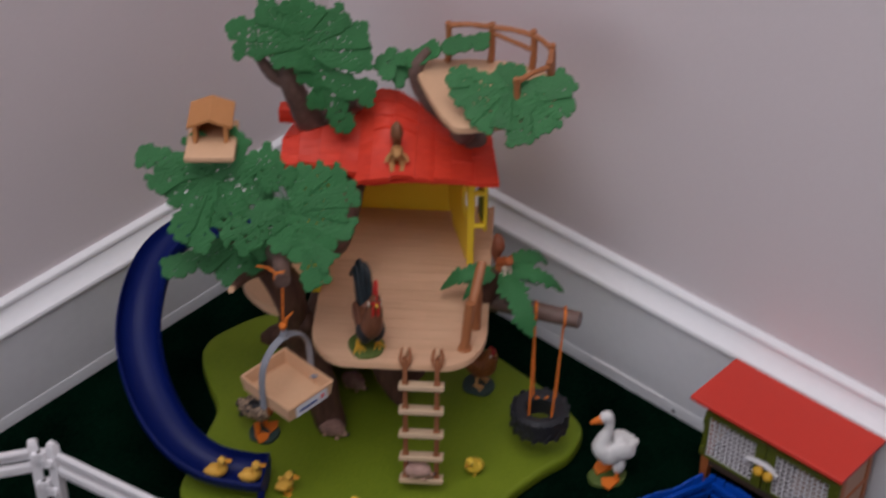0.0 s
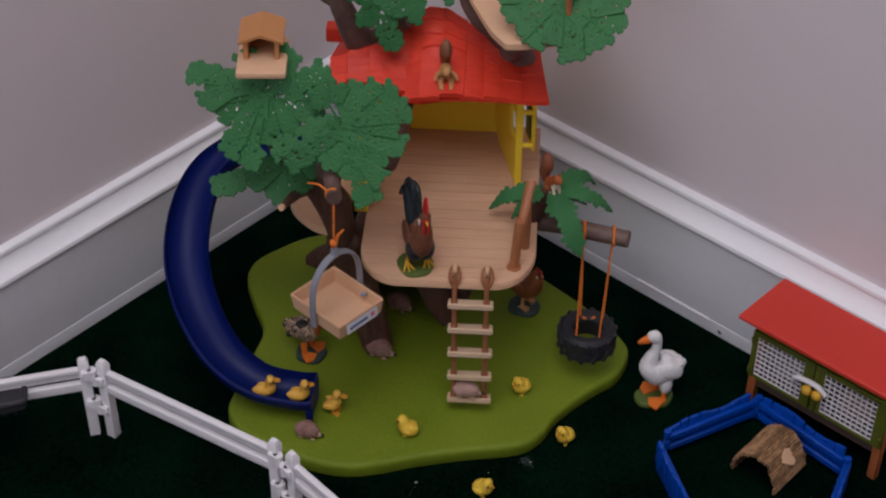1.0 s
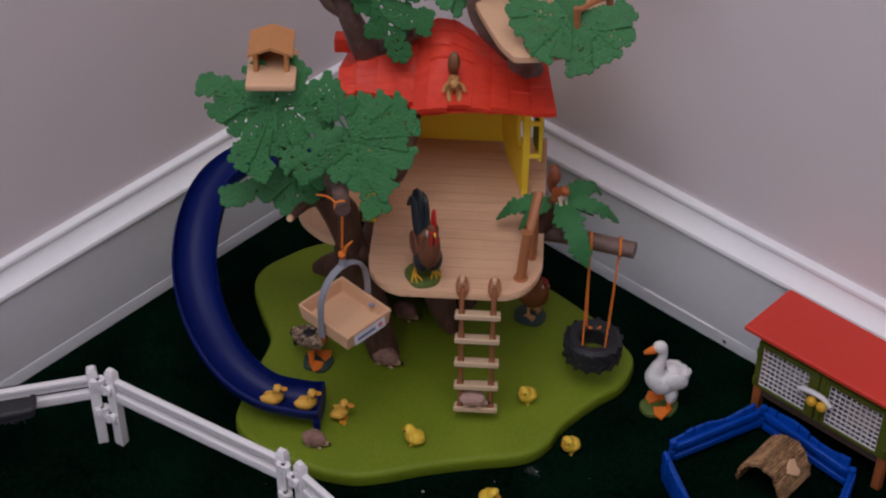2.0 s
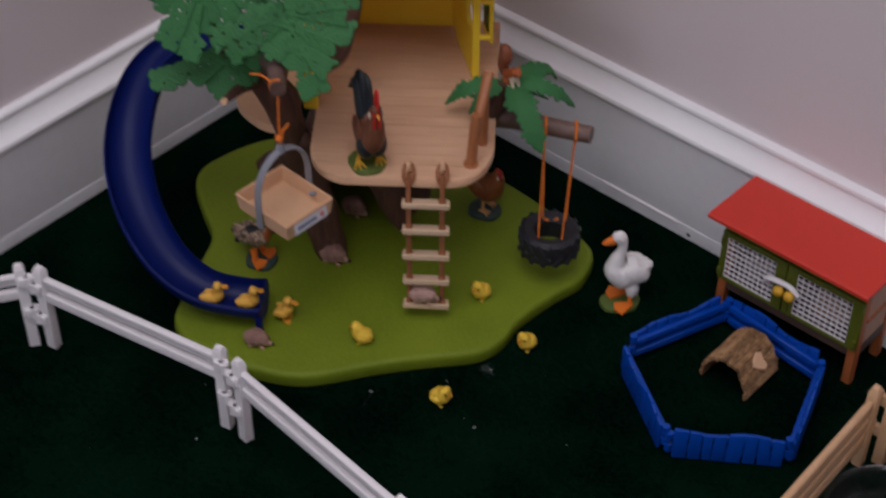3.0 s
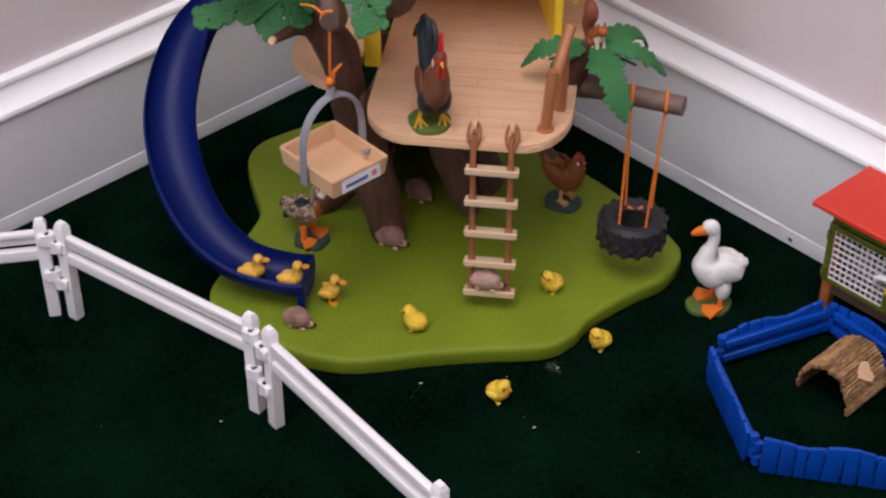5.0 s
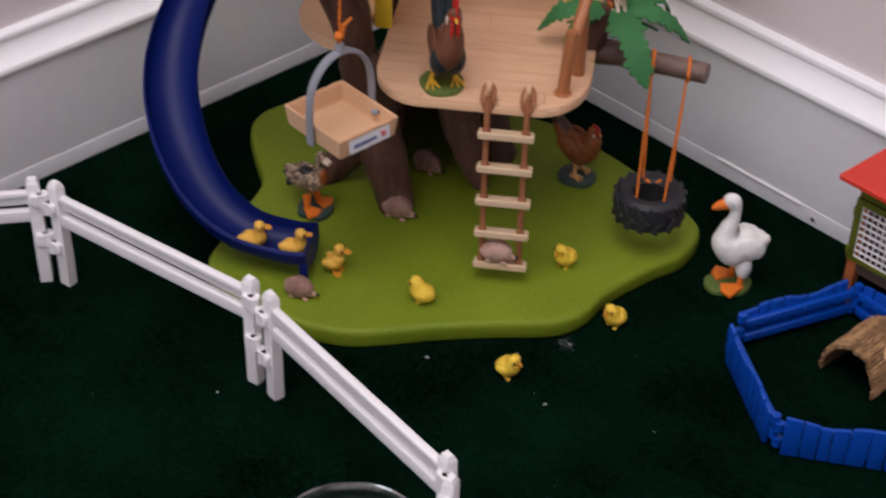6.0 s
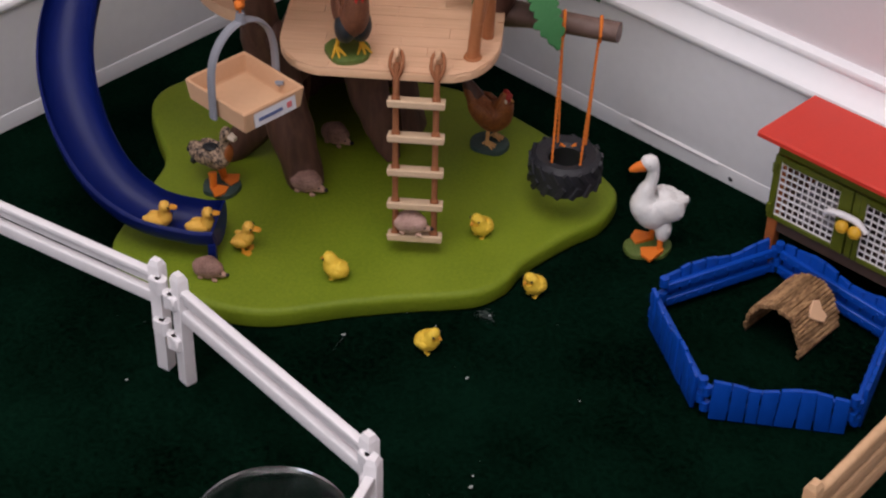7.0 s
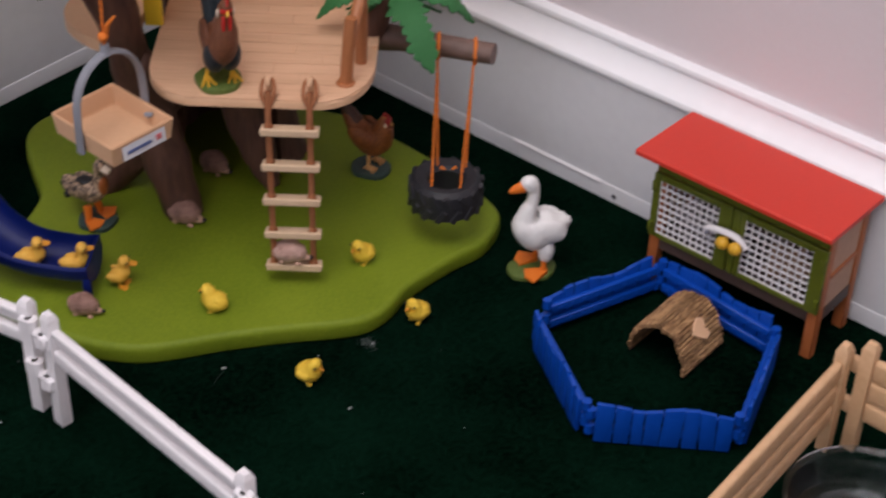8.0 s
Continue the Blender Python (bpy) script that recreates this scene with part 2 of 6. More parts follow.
def curve_through(pts, rad, sub):
    pts = [Vector(p) for p in pts]
    if sub <= 1:
        return pts, list(rad)
    op, orad = [], []
    for i in range(len(pts) - 1):
        p0, p1, p2, p3 = pts[max(0, i - 1)], pts[i], pts[i + 1], pts[min(len(pts) - 1, i + 2)]
        for k in range(sub):
            t = k / sub
            op.append(0.5 * ((2 * p1) + (p2 - p0) * t + (2 * p0 - 5 * p1 + 4 * p2 - p3) * t * t + (3 * p1 - p0 - 3 * p2 + p3) * t ** 3))
            s = t * t * (3 - 2 * t)
            orad.append(rad[i] * (1 - s) + rad[i + 1] * s)
    return op + [pts[-1]], orad + [rad[-1]]


def frames_along(pts):
    out, nrm = [], None
    for i, p in enumerate(pts):
        t = (pts[min(i + 1, len(pts) - 1)] - pts[max(i - 1, 0)]).normalized()
        if nrm is None:
            nrm = t.cross(Vector((0, 0, 1)))
            if nrm.length < 1e-3:
                nrm = Vector((1, 0, 0))
            nrm.normalize()
        nrm = (nrm - t * nrm.dot(t)).normalized()
        out.append((p, t, nrm, t.cross(nrm)))
    return out


def add_tube(bm, pts, rad, seg=8, mi=0, sub=1, flat=1.0, knobbly=0.0):
    """A round, closed loft through the points; flat squeezes it across."""
    if not isinstance(rad, (list, tuple)):
        rad = [rad] * len(pts)
    pts, rad = curve_through(pts, rad, sub)
    rings = []
    for (p, t, a, b), r in zip(frames_along(pts), rad):
        ring = []
        for k in range(seg):
            g = 2 * math.pi * k / seg
            rr = r * (1 + (knobbly * noise.noise(Vector((p.x * 60, p.y * 60, p.z * 60)) + Vector((math.cos(g), math.sin(g), 0))) if knobbly else 0))
            ring.append(bm.verts.new(p + a * (math.cos(g) * rr * flat) + b * (math.sin(g) * rr)))
        rings.append(ring)
    fs = [bm.faces.new(rings[0][::-1]), bm.faces.new(rings[-1])]
    for r0, r1 in zip(rings, rings[1:]):
        for k in range(seg):
            fs.append(bm.faces.new((r0[k], r0[(k + 1) % seg], r1[(k + 1) % seg], r1[k])))
    for f in fs:
        f.material_index = mi


def add_lathe(bm, prof, seg=24, mi=0, c=(0, 0, 0), closed=False):
    rings = []
    for r, z in prof:
        rings.append([bm.verts.new(Vector(c) + Vector((r * math.cos(2 * math.pi * k / seg), r * math.sin(2 * math.pi * k / seg), z))) for k in range(seg)])
    pairs = list(zip(rings, rings[1:])) + ([(rings[-1], rings[0])] if closed else [])
    for r0, r1 in pairs:
        for k in range(seg):
            bm.faces.new((r0[k], r0[(k + 1) % seg], r1[(k + 1) % seg], r1[k])).material_index = mi
    if not closed:
        bm.faces.new(rings[0][::-1]).material_index = mi
        bm.faces.new(rings[-1]).material_index = mi


def add_slab(bm, outline, z0, z1, mi=0, bevel=0.0, seg=3):
    """A flat slab with the given plan; the upper rim may be rounded."""
    lo = [bm.verts.new((x, y, z0)) for x, y in outline]
    hi = [bm.verts.new((x, y, z1)) for x, y in outline]
    n = len(outline)
    bm.faces.new(lo[::-1]).material_index = mi
    top = bm.faces.new(hi)
    top.material_index = mi
    for k in range(n):
        bm.faces.new((lo[k], lo[(k + 1) % n], hi[(k + 1) % n], hi[k])).material_index = mi
    if bevel:
        r = bmesh.ops.bevel(bm, geom=list(top.edges), offset=bevel, segments=seg, affect='EDGES', profile=0.5)
        for f in r["faces"]:
            f.material_index = mi


def add_pillow(bm, outline, steps, mi=0):
    """A slab whose rim follows the steps, each an inset and a height."""
    n = len(outline)
    pts = [Vector((x, y, 0)) for x, y in outline]
    area = sum(pts[k].x * pts[(k + 1) % n].y - pts[(k + 1) % n].x * pts[k].y for k in range(n))
    turn = 1 if area > 0 else -1
    rings = []
    for inset, z in steps:
        ring = []
        for k in range(n):
            t = (pts[(k + 1) % n] - pts[k - 1]).normalized()
            ring.append(bm.verts.new(pts[k] + Vector((-t.y, t.x, 0)) * (inset * turn) + Vector((0, 0, z))))
        rings.append(ring)
    for r0, r1 in zip(rings, rings[1:]):
        for k in range(n):
            bm.faces.new((r0[k], r0[(k + 1) % n], r1[(k + 1) % n], r1[k])).material_index = mi
    bm.faces.new(rings[0][::-1]).material_index = mi
    bm.faces.new(rings[-1]).material_index = mi


def add_rope(bm, pts, r, mi=0):
    """Two strands laid round each other."""
    pts = [Vector(p) for p in pts]
    fine = []
    for a, b in zip(pts, pts[1:]):
        m = max(1, int((b - a).length / (r * 0.9)))
        fine += [a.lerp(b, k / m) for k in range(m)]
    fine.append(pts[-1])
    fr = frames_along(fine)
    for ph in (0.0, math.pi):
        add_tube(bm, [p + (a * math.cos(ph + 0.62 * k) + b * math.sin(ph + 0.62 * k)) * (r * 0.5) for k, (p, t, a, b) in enumerate(fr)], r * 0.62, 5, mi)


def rounded(pts, sub=6):
    """A smooth closed plan through the given corners."""
    out, n = [], len(pts)
    for i in range(n):
        p0, p1, p2, p3 = (Vector(pts[(i + k - 1) % n]) for k in range(4))
        for k in range(sub):
            t = k / sub
            q = 0.5 * ((2 * p1) + (p2 - p0) * t + (2 * p0 - 5 * p1 + 4 * p2 - p3) * t * t + (3 * p1 - p0 - 3 * p2 + p3) * t ** 3)
            out.append((q.x, q.y))
    return out


# ---- the room ----
ROOM_X, ROOM_Y, ROOM_Z, BACK = 3.0, -3.0, 2.4, 0.016


def box_piece(name, lo, hi, material, label, category="wall"):
    bm = bmesh.new()
    lo, hi = Vector(lo), Vector(hi)
    add_box(bm, (lo + hi) / 2, hi - lo)
    ob = solid(name, bm, material, Matrix(), label, category, kind="structure", smooth=False)
    return ob


def carpet_floor():
    bm = bmesh.new()
    n = 90
    xs = [-BACK + (ROOM_X + BACK) * (k / n) ** 1.6 for k in range(n + 1)]
    ys = [BACK + (ROOM_Y - BACK) * (k / n) ** 1.6 for k in range(n + 1)]
    grid = [[bm.verts.new((x, y, 0.0006 * noise.noise(Vector((x * 25, y * 25, 0))) - 0.0006)) for x in xs] for y in ys]
    for j in range(n):
        for i in range(n):
            bm.faces.new((grid[j][i], grid[j][i + 1], grid[j + 1][i + 1], grid[j + 1][i]))
    solid("floor", bm, CARPET, Matrix(), "dark green short-pile carpet with a few crumbs", "floor", kind="structure")


carpet_floor()
box_piece("subfloor", (-0.2, ROOM_Y - 0.2, -0.08), (ROOM_X + 0.2, 0.2, -0.006), CEIL, "plain slab under the carpet", "floor")
box_piece("wall_left", (-0.14, ROOM_Y, 0), (-BACK, 0.14, ROOM_Z), WALL, "smooth warm grey painted wall meeting white baseboard")
box_piece("wall_right", (-BACK, BACK, 0), (ROOM_X, 0.14, ROOM_Z), WALL, "smooth warm grey painted wall meeting white baseboard")
box_piece("wall_far_side", (ROOM_X, ROOM_Y, 0), (ROOM_X + 0.12, 0.14, ROOM_Z), WALL, "plain warm grey painted wall behind the viewer")
box_piece("ceiling", (-0.14, ROOM_Y - 0.12, ROOM_Z), (ROOM_X + 0.12, 0.14, ROOM_Z + 0.1), CEIL, "plain white ceiling", "ceiling")
# assumed wall behind the viewer, with an unseen opening for the added light
WX0, WX1, WZ0, WZ1 = 0.0, 1.6, 0.45, 2.15
box_piece("wall_opening_low", (-0.14, ROOM_Y - 0.12, 0), (ROOM_X + 0.12, ROOM_Y, WZ0), WALL, "plain warm grey painted wall under the assumed opening")
box_piece("wall_opening_high", (-0.14, ROOM_Y - 0.12, WZ1), (ROOM_X + 0.12, ROOM_Y, ROOM_Z), WALL, "plain warm grey painted wall over the assumed opening")
box_piece("wall_opening_corner", (-0.14, ROOM_Y - 0.12, WZ0), (WX0, ROOM_Y, WZ1), WALL, "plain warm grey painted wall beside the assumed opening")
box_piece("wall_opening_side", (WX1, ROOM_Y - 0.12, WZ0), (ROOM_X + 0.12, ROOM_Y, WZ1), WALL, "plain warm grey painted wall beside the assumed opening")


def baseboard(name, along_x, sag=0.0):
    prof = [(0.004, -0.004), (-0.0005, 0.0), (-0.0005, 0.0116), (-0.0003, 0.0122), (0.0, 0.0124), (0.0, 0.0872), (-0.0010, 0.0878), (-0.0020, 0.0890), (-0.0020, 0.0912), (-0.0012, 0.0926), (0.0012, 0.0932),
            (0.0042, 0.0944), (0.0072, 0.0968), (0.0094, 0.1000), (0.0104, 0.1030), (0.0094, 0.1040), (0.0090, 0.1056), (0.0098, 0.1074), (0.0120, 0.1084), (0.0165, 0.1086), (0.0165, -0.004)]
    prof = [(d, z if z < 0.05 else 0.0883 + (z - 0.0872) * 1.14 - sag) for d, z in prof]
    bm = bmesh.new()
    length = ROOM_X if along_x else -ROOM_Y
    rings = []
    for end in (0, 1):
        ring = []
        for d, z in prof:
            k = -d if end == 0 else length
            ring.append(bm.verts.new((k, d, z) if along_x else (-d, -k, z)))
        rings.append(ring)
    n = len(prof)
    for k in range(n):
        f = bm.faces.new((rings[0][k], rings[0][(k + 1) % n], rings[1][(k + 1) % n], rings[1][k]))
        # flat face takes the darker tone: shade put into its colour
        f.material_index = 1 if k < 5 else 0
    bm.faces.new(rings[0])
    bm.faces.new(rings[1][::-1])
    solid(name, bm, [TRIM, BOARD_SHADED], Matrix(), "tall white painted baseboard with a moulded cap, its flat face toned darker for shade", "baseboard", kind="structure")


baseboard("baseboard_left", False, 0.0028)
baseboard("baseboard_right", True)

# pale raised line and dark crumb low on the right baseboard
bm = bmesh.new()
for x0, x1, z in ((0.2975, 0.318, 0.0122), (0.3175, 0.345, 0.0121), (0.3445, 0.3690, 0.0120)):
    add_box(bm, ((x0 + x1) / 2, -0.0007, z), (x1 - x0, 0.0021, 0.0011), Matrix.Rotation(0.9, 3, 'X'), 0, 0.0003, 1)
add_box(bm, (0.383, -0.0002, 0.0120), (0.026, 0.0010, 0.0006), Matrix.Rotation(0.9, 3, 'X'), 0, 0.0002, 1)
solid("pale_raised_line", bm, WHITE, Matrix(), "thin pale raised line along the white baseboard", "scratch", kind="structure")
bm = bmesh.new()
add_blob(bm, (0.380, 0.0, 0.0045), (0.0022, 0.0012, 0.0020), rough=0.5)
solid("dark_crumb", bm, DARK, Matrix(), "small black crumb at the foot of the baseboard", "crumb")

# ---- the tree house ----
TH = pose(0.24, -0.15, 0, 0, 0, 38.7)


def P(u, v, z):
    """A place by the tree house: u to its right, v towards its front."""
    return Vector((u, -v, z))


SETBACK = 0.013       # the house stands this far behind the ladder's foot


def T(u, v, z):
    """A place on the tree, which leans back towards the house as it rises."""
    return P(u - 0.003, v - SETBACK * min(1.0, z / 0.14), z - 0.004 * min(1.0, z / 0.05))


def base_plate(parent):
    plan = [(-0.183, -0.060), (-0.172, -0.029), (-0.161, -0.001), (-0.165, 0.028), (-0.172, 0.064), (-0.174, 0.092), (-0.155, 0.116), (-0.120, 0.133),
            (-0.096, 0.141), (-0.074, 0.1425), (-0.052, 0.1375), (-0.028, 0.1295), (0.008, 0.1205), (0.046, 0.1125), (0.064, 0.098), (0.075, 0.0775),
            (0.101, 0.049), (0.120, 0.032), (0.1295, 0.006), (0.122, -0.013), (0.099, -0.042), (0.060, -0.078), (0.020, -0.106), (-0.050, -0.120),
            (-0.110, -0.123), (-0.140, -0.117), (-0.168, -0.096), (-0.181, -0.080)]
    bm = bmesh.new()
    steps = [(0.0012, 0.0), (0.0, 0.0022), (0.0004, 0.0080)] + [(0.0004 + 0.0042 * (1 - math.cos(g)), 0.0085 + 0.0040 * math.sin(g)) for g in [math.pi / 2 * k / 6 for k in range(7)]]
    add_pillow(bm, rounded([(u, -v) for u, v in plan], 4), steps)
    part("base", bm, BASE_GREEN, parent, "olive green moulded plastic base with a wavy rim")


def trunk_parts(parent):
    # the trunk is a hollow stump, open to the front between two roots
    bm = bmesh.new()
    rows = []
    for z, r in ((0.008, 0.050), (0.020, 0.045), (0.045, 0.040), (0.080, 0.039), (0.106, 0.042), (0.1318, 0.045)):
        outer, inner = [], []
        for k in range(25):
            g = radians(-38 + 256 * k / 24)
            w = 1 + 0.10 * noise.noise(Vector((3 * math.cos(g), 3 * math.sin(g), z * 25)))
            for lst, d in ((outer, 0.0), (inner, 0.0065)):
                lst.append(bm.verts.new((-0.046 + (r * w - d) * math.cos(g), 0.062 + SETBACK * z / 0.14 + (r * w - d) * math.sin(g), z)))
        rows.append(outer + inner[::-1])
    for r0, r1 in zip(rows, rows[1:]):
        n = len(r0)
        for k in range(n):
            bm.faces.new((r0[k], r0[(k + 1) % n], r1[(k + 1) % n], r1[k]))
    for r0 in (rows[0][::-1], rows[-1]):
        m = len(r0) // 2
        for k in range(m - 1):
            bm.faces.new((r0[k], r0[k + 1], r0[-k - 2], r0[-k - 1]))
    part("trunk", bm, BARK, parent, "dark brown gnarled plastic tree trunk")
    roots = [([P(-0.044, -0.045, 0.128), P(-0.036, -0.034, 0.085), P(-0.033, -0.030, 0.058), P(-0.0265, -0.0255, 0.040), P(-0.021, -0.021, 0.024), P(-0.0150, -0.0160, 0.0125)], [0.018, 0.0155, 0.0135, 0.0120, 0.0090, 0.0045]),
             ([T(-0.082, -0.010, 0.075), T(-0.096, -0.012, 0.045), T(-0.110, -0.010, 0.024), T(-0.122, -0.004, 0.012)], [0.016, 0.014, 0.010, 0.006]),
             ([T(-0.075, -0.07, 0.040), T(-0.100, -0.078, 0.026), T(-0.120, -0.082, 0.018), T(-0.132, -0.084, 0.012)], [0.016, 0.013, 0.010, 0.006])]
    for pts, rad in roots:
        bm = bmesh.new()
        add_tube(bm, pts, rad, 12, 0, 4, 1.0, 0.15)
        part("root", bm, BARK, parent)
    # the outer stem climbs from its own root past the deck and forks
    bm = bmesh.new()
    add_tube(bm, [T(-0.063, 0.018, 0.012), T(-0.067, 0.014, 0.024), T(-0.074, 0.010, 0.050), T(-0.083, 0.008, 0.085), T(-0.088, 0.020, 0.115), T(-0.0895, 0.031, 0.140), T(-0.094, 0.034, 0.165), T(-0.108, 0.038, 0.190), T(-0.128, 0.045, 0.220), T(-0.136, 0.05, 0.255)],
             [0.011, 0.0125, 0.0145, 0.0145, 0.0130, 0.0115, 0.0130, 0.0105, 0.0070, 0.004], 16, 0, 4, 1.0, 0.12)
    add_blob(bm, T(-0.0800, 0.0300, 0.1260), (0.0085, 0.0075, 0.0100), None, 0, 14, 9, 0.15)
    part("stem", bm, BARK, parent, "dark brown leaning plastic stem with a fork")
    bm = bmesh.new()
    add_tube(bm, [T(-0.066, -0.05, 0.10), T(-0.078, -0.012, 0.085), T(-0.083, 0.008, 0.085)], [0.018, 0.016, 0.012], 12, 0, 3, 1.0, 0.12)
    part("stem_joint", bm, BARK, parent)
    bm = bmesh.new()
    add_tube(bm, [T(-0.098, 0.036, 0.190), T(-0.093, 0.056, 0.212), T(-0.087, 0.082, 0.228), T(-0.0815, 0.111, 0.231)], [0.012, 0.0085, 0.0058, 0.0053], 14, 0, 4, 1.0, 0.06)
    part("branch_stub", bm, BARK_GREY, parent, "sawn-off greyish brown branch stub")
    bm = bmesh.new()
    add_tube(bm, [T(-0.106, 0.038, 0.184), T(-0.115, 0.062, 0.194), T(-0.1220, 0.084, 0.1995)], [0.007, 0.0038, 0.0024], 12, 0, 3, 1.0, 0.08)
    br = part("branch", bm, BARK, parent)
    bm = bmesh.new()
    add_tube(bm, [T(-0.1219, 0.0836, 0.1994), T(-0.1225, 0.0860, 0.2001)], [0.0025, 0.0022], 12)
    part("cut_end", bm, TAN, br, "pale sawn branch end")
    bm = bmesh.new()
    add_tube(bm, [T(-0.046, -0.022, 0.219), T(-0.050, 0.006, 0.213), T(-0.057, 0.025, 0.1995), T(-0.066, 0.044, 0.210), T(-0.078, 0.064, 0.245)], [0.008, 0.0095, 0.0110, 0.0085, 0.005], 14, 0, 4, 1.0, 0.1)
    part("branch", bm, BARK, parent)
    # limbs that come out of the roof
    bm = bmesh.new()
    add_tube(bm, [T(-0.064, -0.062, 0.226), T(-0.070, -0.062, 0.234), T(-0.082, -0.055, 0.250), T(-0.094, -0.05, 0.283), T(-0.097, -0.05, 0.304), T(-0.090, -0.05, 0.314)],
             [0.0175, 0.0150, 0.0112, 0.0080, 0.0060, 0.0035], 14, 0, 4, 1.0, 0.1)
    add_tube(bm, [T(-0.094, -0.05, 0.283), T(-0.107, -0.048, 0.292), T(-0.118, -0.046, 0.312)], [0.006, 0.005, 0.003], 10, 0, 3)
    add_tube(bm, [T(-0.078, -0.058, 0.243), T(-0.060, -0.055, 0.256), T(-0.044, -0.05, 0.270)], [0.008, 0.007, 0.005], 10, 0, 3)
    part("limb", bm, BARK_GREY, parent, "greyish brown limb rising through the roof")
    bm = bmesh.new()
    add_tube(bm, [T(0.047, -0.044, 0.228), T(0.038, -0.042, 0.250), T(0.026, -0.041, 0.265), T(0.012, -0.040, 0.276), T(0.001, -0.040, 0.290), T(-0.003, -0.040, 0.306), T(0.006, -0.042, 0.322)],
             [0.0080, 0.0092, 0.0100, 0.0076, 0.0060, 0.0050, 0.003], 14, 0, 4, 1.0, 0.1)
    add_tube(bm, [T(0.030, -0.034, 0.256), T(0.042, -0.026, 0.278), T(0.048, -0.018, 0.2968)], [0.009, 0.0075, 0.008], 12, 0, 3)
    part("limb", bm, BARK_GREY, parent, "greyish brown limb holding the lookout")
    # swing beam on the far side of the deck
    bm = bmesh.new()
    add_tube(bm, [P(0.000, -0.035, 0.114), P(0.030, -0.016, 0.126), P(0.052, -0.006, 0.132), P(0.080, 0.008, 0.137), P(0.1195, 0.0215, 0.139)], [0.012, 0.010, 0.0085, 0.0066, 0.0062], 14, 0, 4, 1.0, 0.08)
    part("swing_beam", bm, BARK_GREY, parent, "greyish brown bark-textured beam with a cut end")
    bm = bmesh.new()
    add_tube(bm, [T(0.048, 0.008, 0.138), T(0.054, 0.014, 0.152), T(0.060, 0.016, 0.172)], [0.011, 0.008, 0.004], 12, 0, 3)
    part("branch", bm, BARK, parent)


def deck_limits(v):
    """Left and right edge of the deck at a distance v to the front."""
    right = 0.053 if v < 0.05 else 0.053 - 0.030 * (1 - math.sqrt(max(0, 1 - ((v - 0.05) / 0.041) ** 2)))
    left = -0.074 if v < 0.055 else -0.074 + 0.030 * (1 - math.sqrt(max(0, 1 - ((v - 0.055) / 0.0362) ** 2)))
    return left, right


def deck(parent):
    bm = bmesh.new()
    vs = [-0.100, -0.05, 0.0, 0.05] + [0.055 + 0.036 * math.sin(math.pi / 2 * k / 9) for k in range(10)]
    out = [(deck_limits(v)[0], -v) for v in vs] + [(deck_limits(v)[1], -v) for v in vs[::-1]]
    add_slab(bm, out, 0.1396, 0.1440, bevel=0.0008, seg=1)
    side = rounded([(-0.088, 0.035), (-0.088, -0.028), (-0.098, -0.036), (-0.112, -0.032), (-0.129, -0.014), (-0.133, 0.006), (-0.122, 0.030), (-0.100, 0.042)], 5)
    add_slab(bm, side, 0.1375, 0.1448, bevel=0.001)
    d = part("deck", bm, TAN, parent, "tan plank-textured plastic deck with rounded front corners")
    random.seed(4)
    row, v0 = 0, -0.099
    while v0 < 0.088:
        v1 = min(v0 + 0.0108, 0.0905)
        cuts = sorted([deck_limits(0)[0] - 1] + [(-0.055 + 0.043 * ((row * 0.37 + k) % 3)) for k in range(3)] + [1])
        for c0, c1 in zip(cuts, cuts[1:]):
            l0, r0 = deck_limits(v0)
            l1, r1 = deck_limits(v1)
            q = [(max(l0, c0), v0), (min(r0, c1), v0), (min(r1, c1), v1), (max(l1, c0), v1)]
            if q[1][0] - q[0][0] < 0.004 or q[2][0] - q[3][0] < 0.001:
                continue
            g = 0.00015
            q = [(q[0][0] + g, q[0][1] + g), (q[1][0] - g, q[1][1] + g), (q[2][0] - g, q[2][1] - g), (q[3][0] + g, q[3][1] - g)]
            bm = bmesh.new()
            add_slab(bm, [(a, -b) for a, b in q][::-1], 0.1438, 0.1450 + random.uniform(-0.00006, 0.00006))
            part("plank", bm, PLANK, d, smooth=False)
        v0, row = v1, row + 1
    for u in (-0.0037, 0.0192):
        bm = bmesh.new()
        add_tube(bm, [P(u, 0.080, 0.144), P(u, 0.0815, 0.150), P(u, 0.084, 0.155), P(u, 0.088, 0.157), P(u, 0.0895, 0.154)], [0.0020, 0.0020, 0.0019, 0.0018, 0.0014], 8, 0, 3)
        part("hook", bm, TAN, d, "small tan plastic hook")
    bm = bmesh.new()
    add_lathe(bm, [(0.0, 0.1448), (0.0055, 0.1448), (0.0048, 0.1465), (0.0, 0.1465)], 12, 0, P(0.0375, 0.071, 0))
    add_tube(bm, [P(0.0375, 0.071, 0.145), P(0.0390, 0.070, 0.165), P(0.0405, 0.068, 0.185)], [0.0037, 0.0036, 0.0034], 10, 0, 2, 1, 0.1)
    add_tube(bm, [P(0.0395, 0.071, 0.166), P(0.0430, 0.058, 0.183), P(0.0475, 0.038, 0.198)], [0.003, 0.0036, 0.0036], 10, 0, 2, 1, 0.1)
    add_tube(bm, [P(0.0445, 0.048, 0.144), P(0.0450, 0.047, 0.165), P(0.0455, 0.046, 0.186)], [0.0036, 0.0034, 0.003], 10, 0, 2, 1, 0.1)
    part("railing_post", bm, BROWN_POST, d, "orange-brown branch-like railing post")


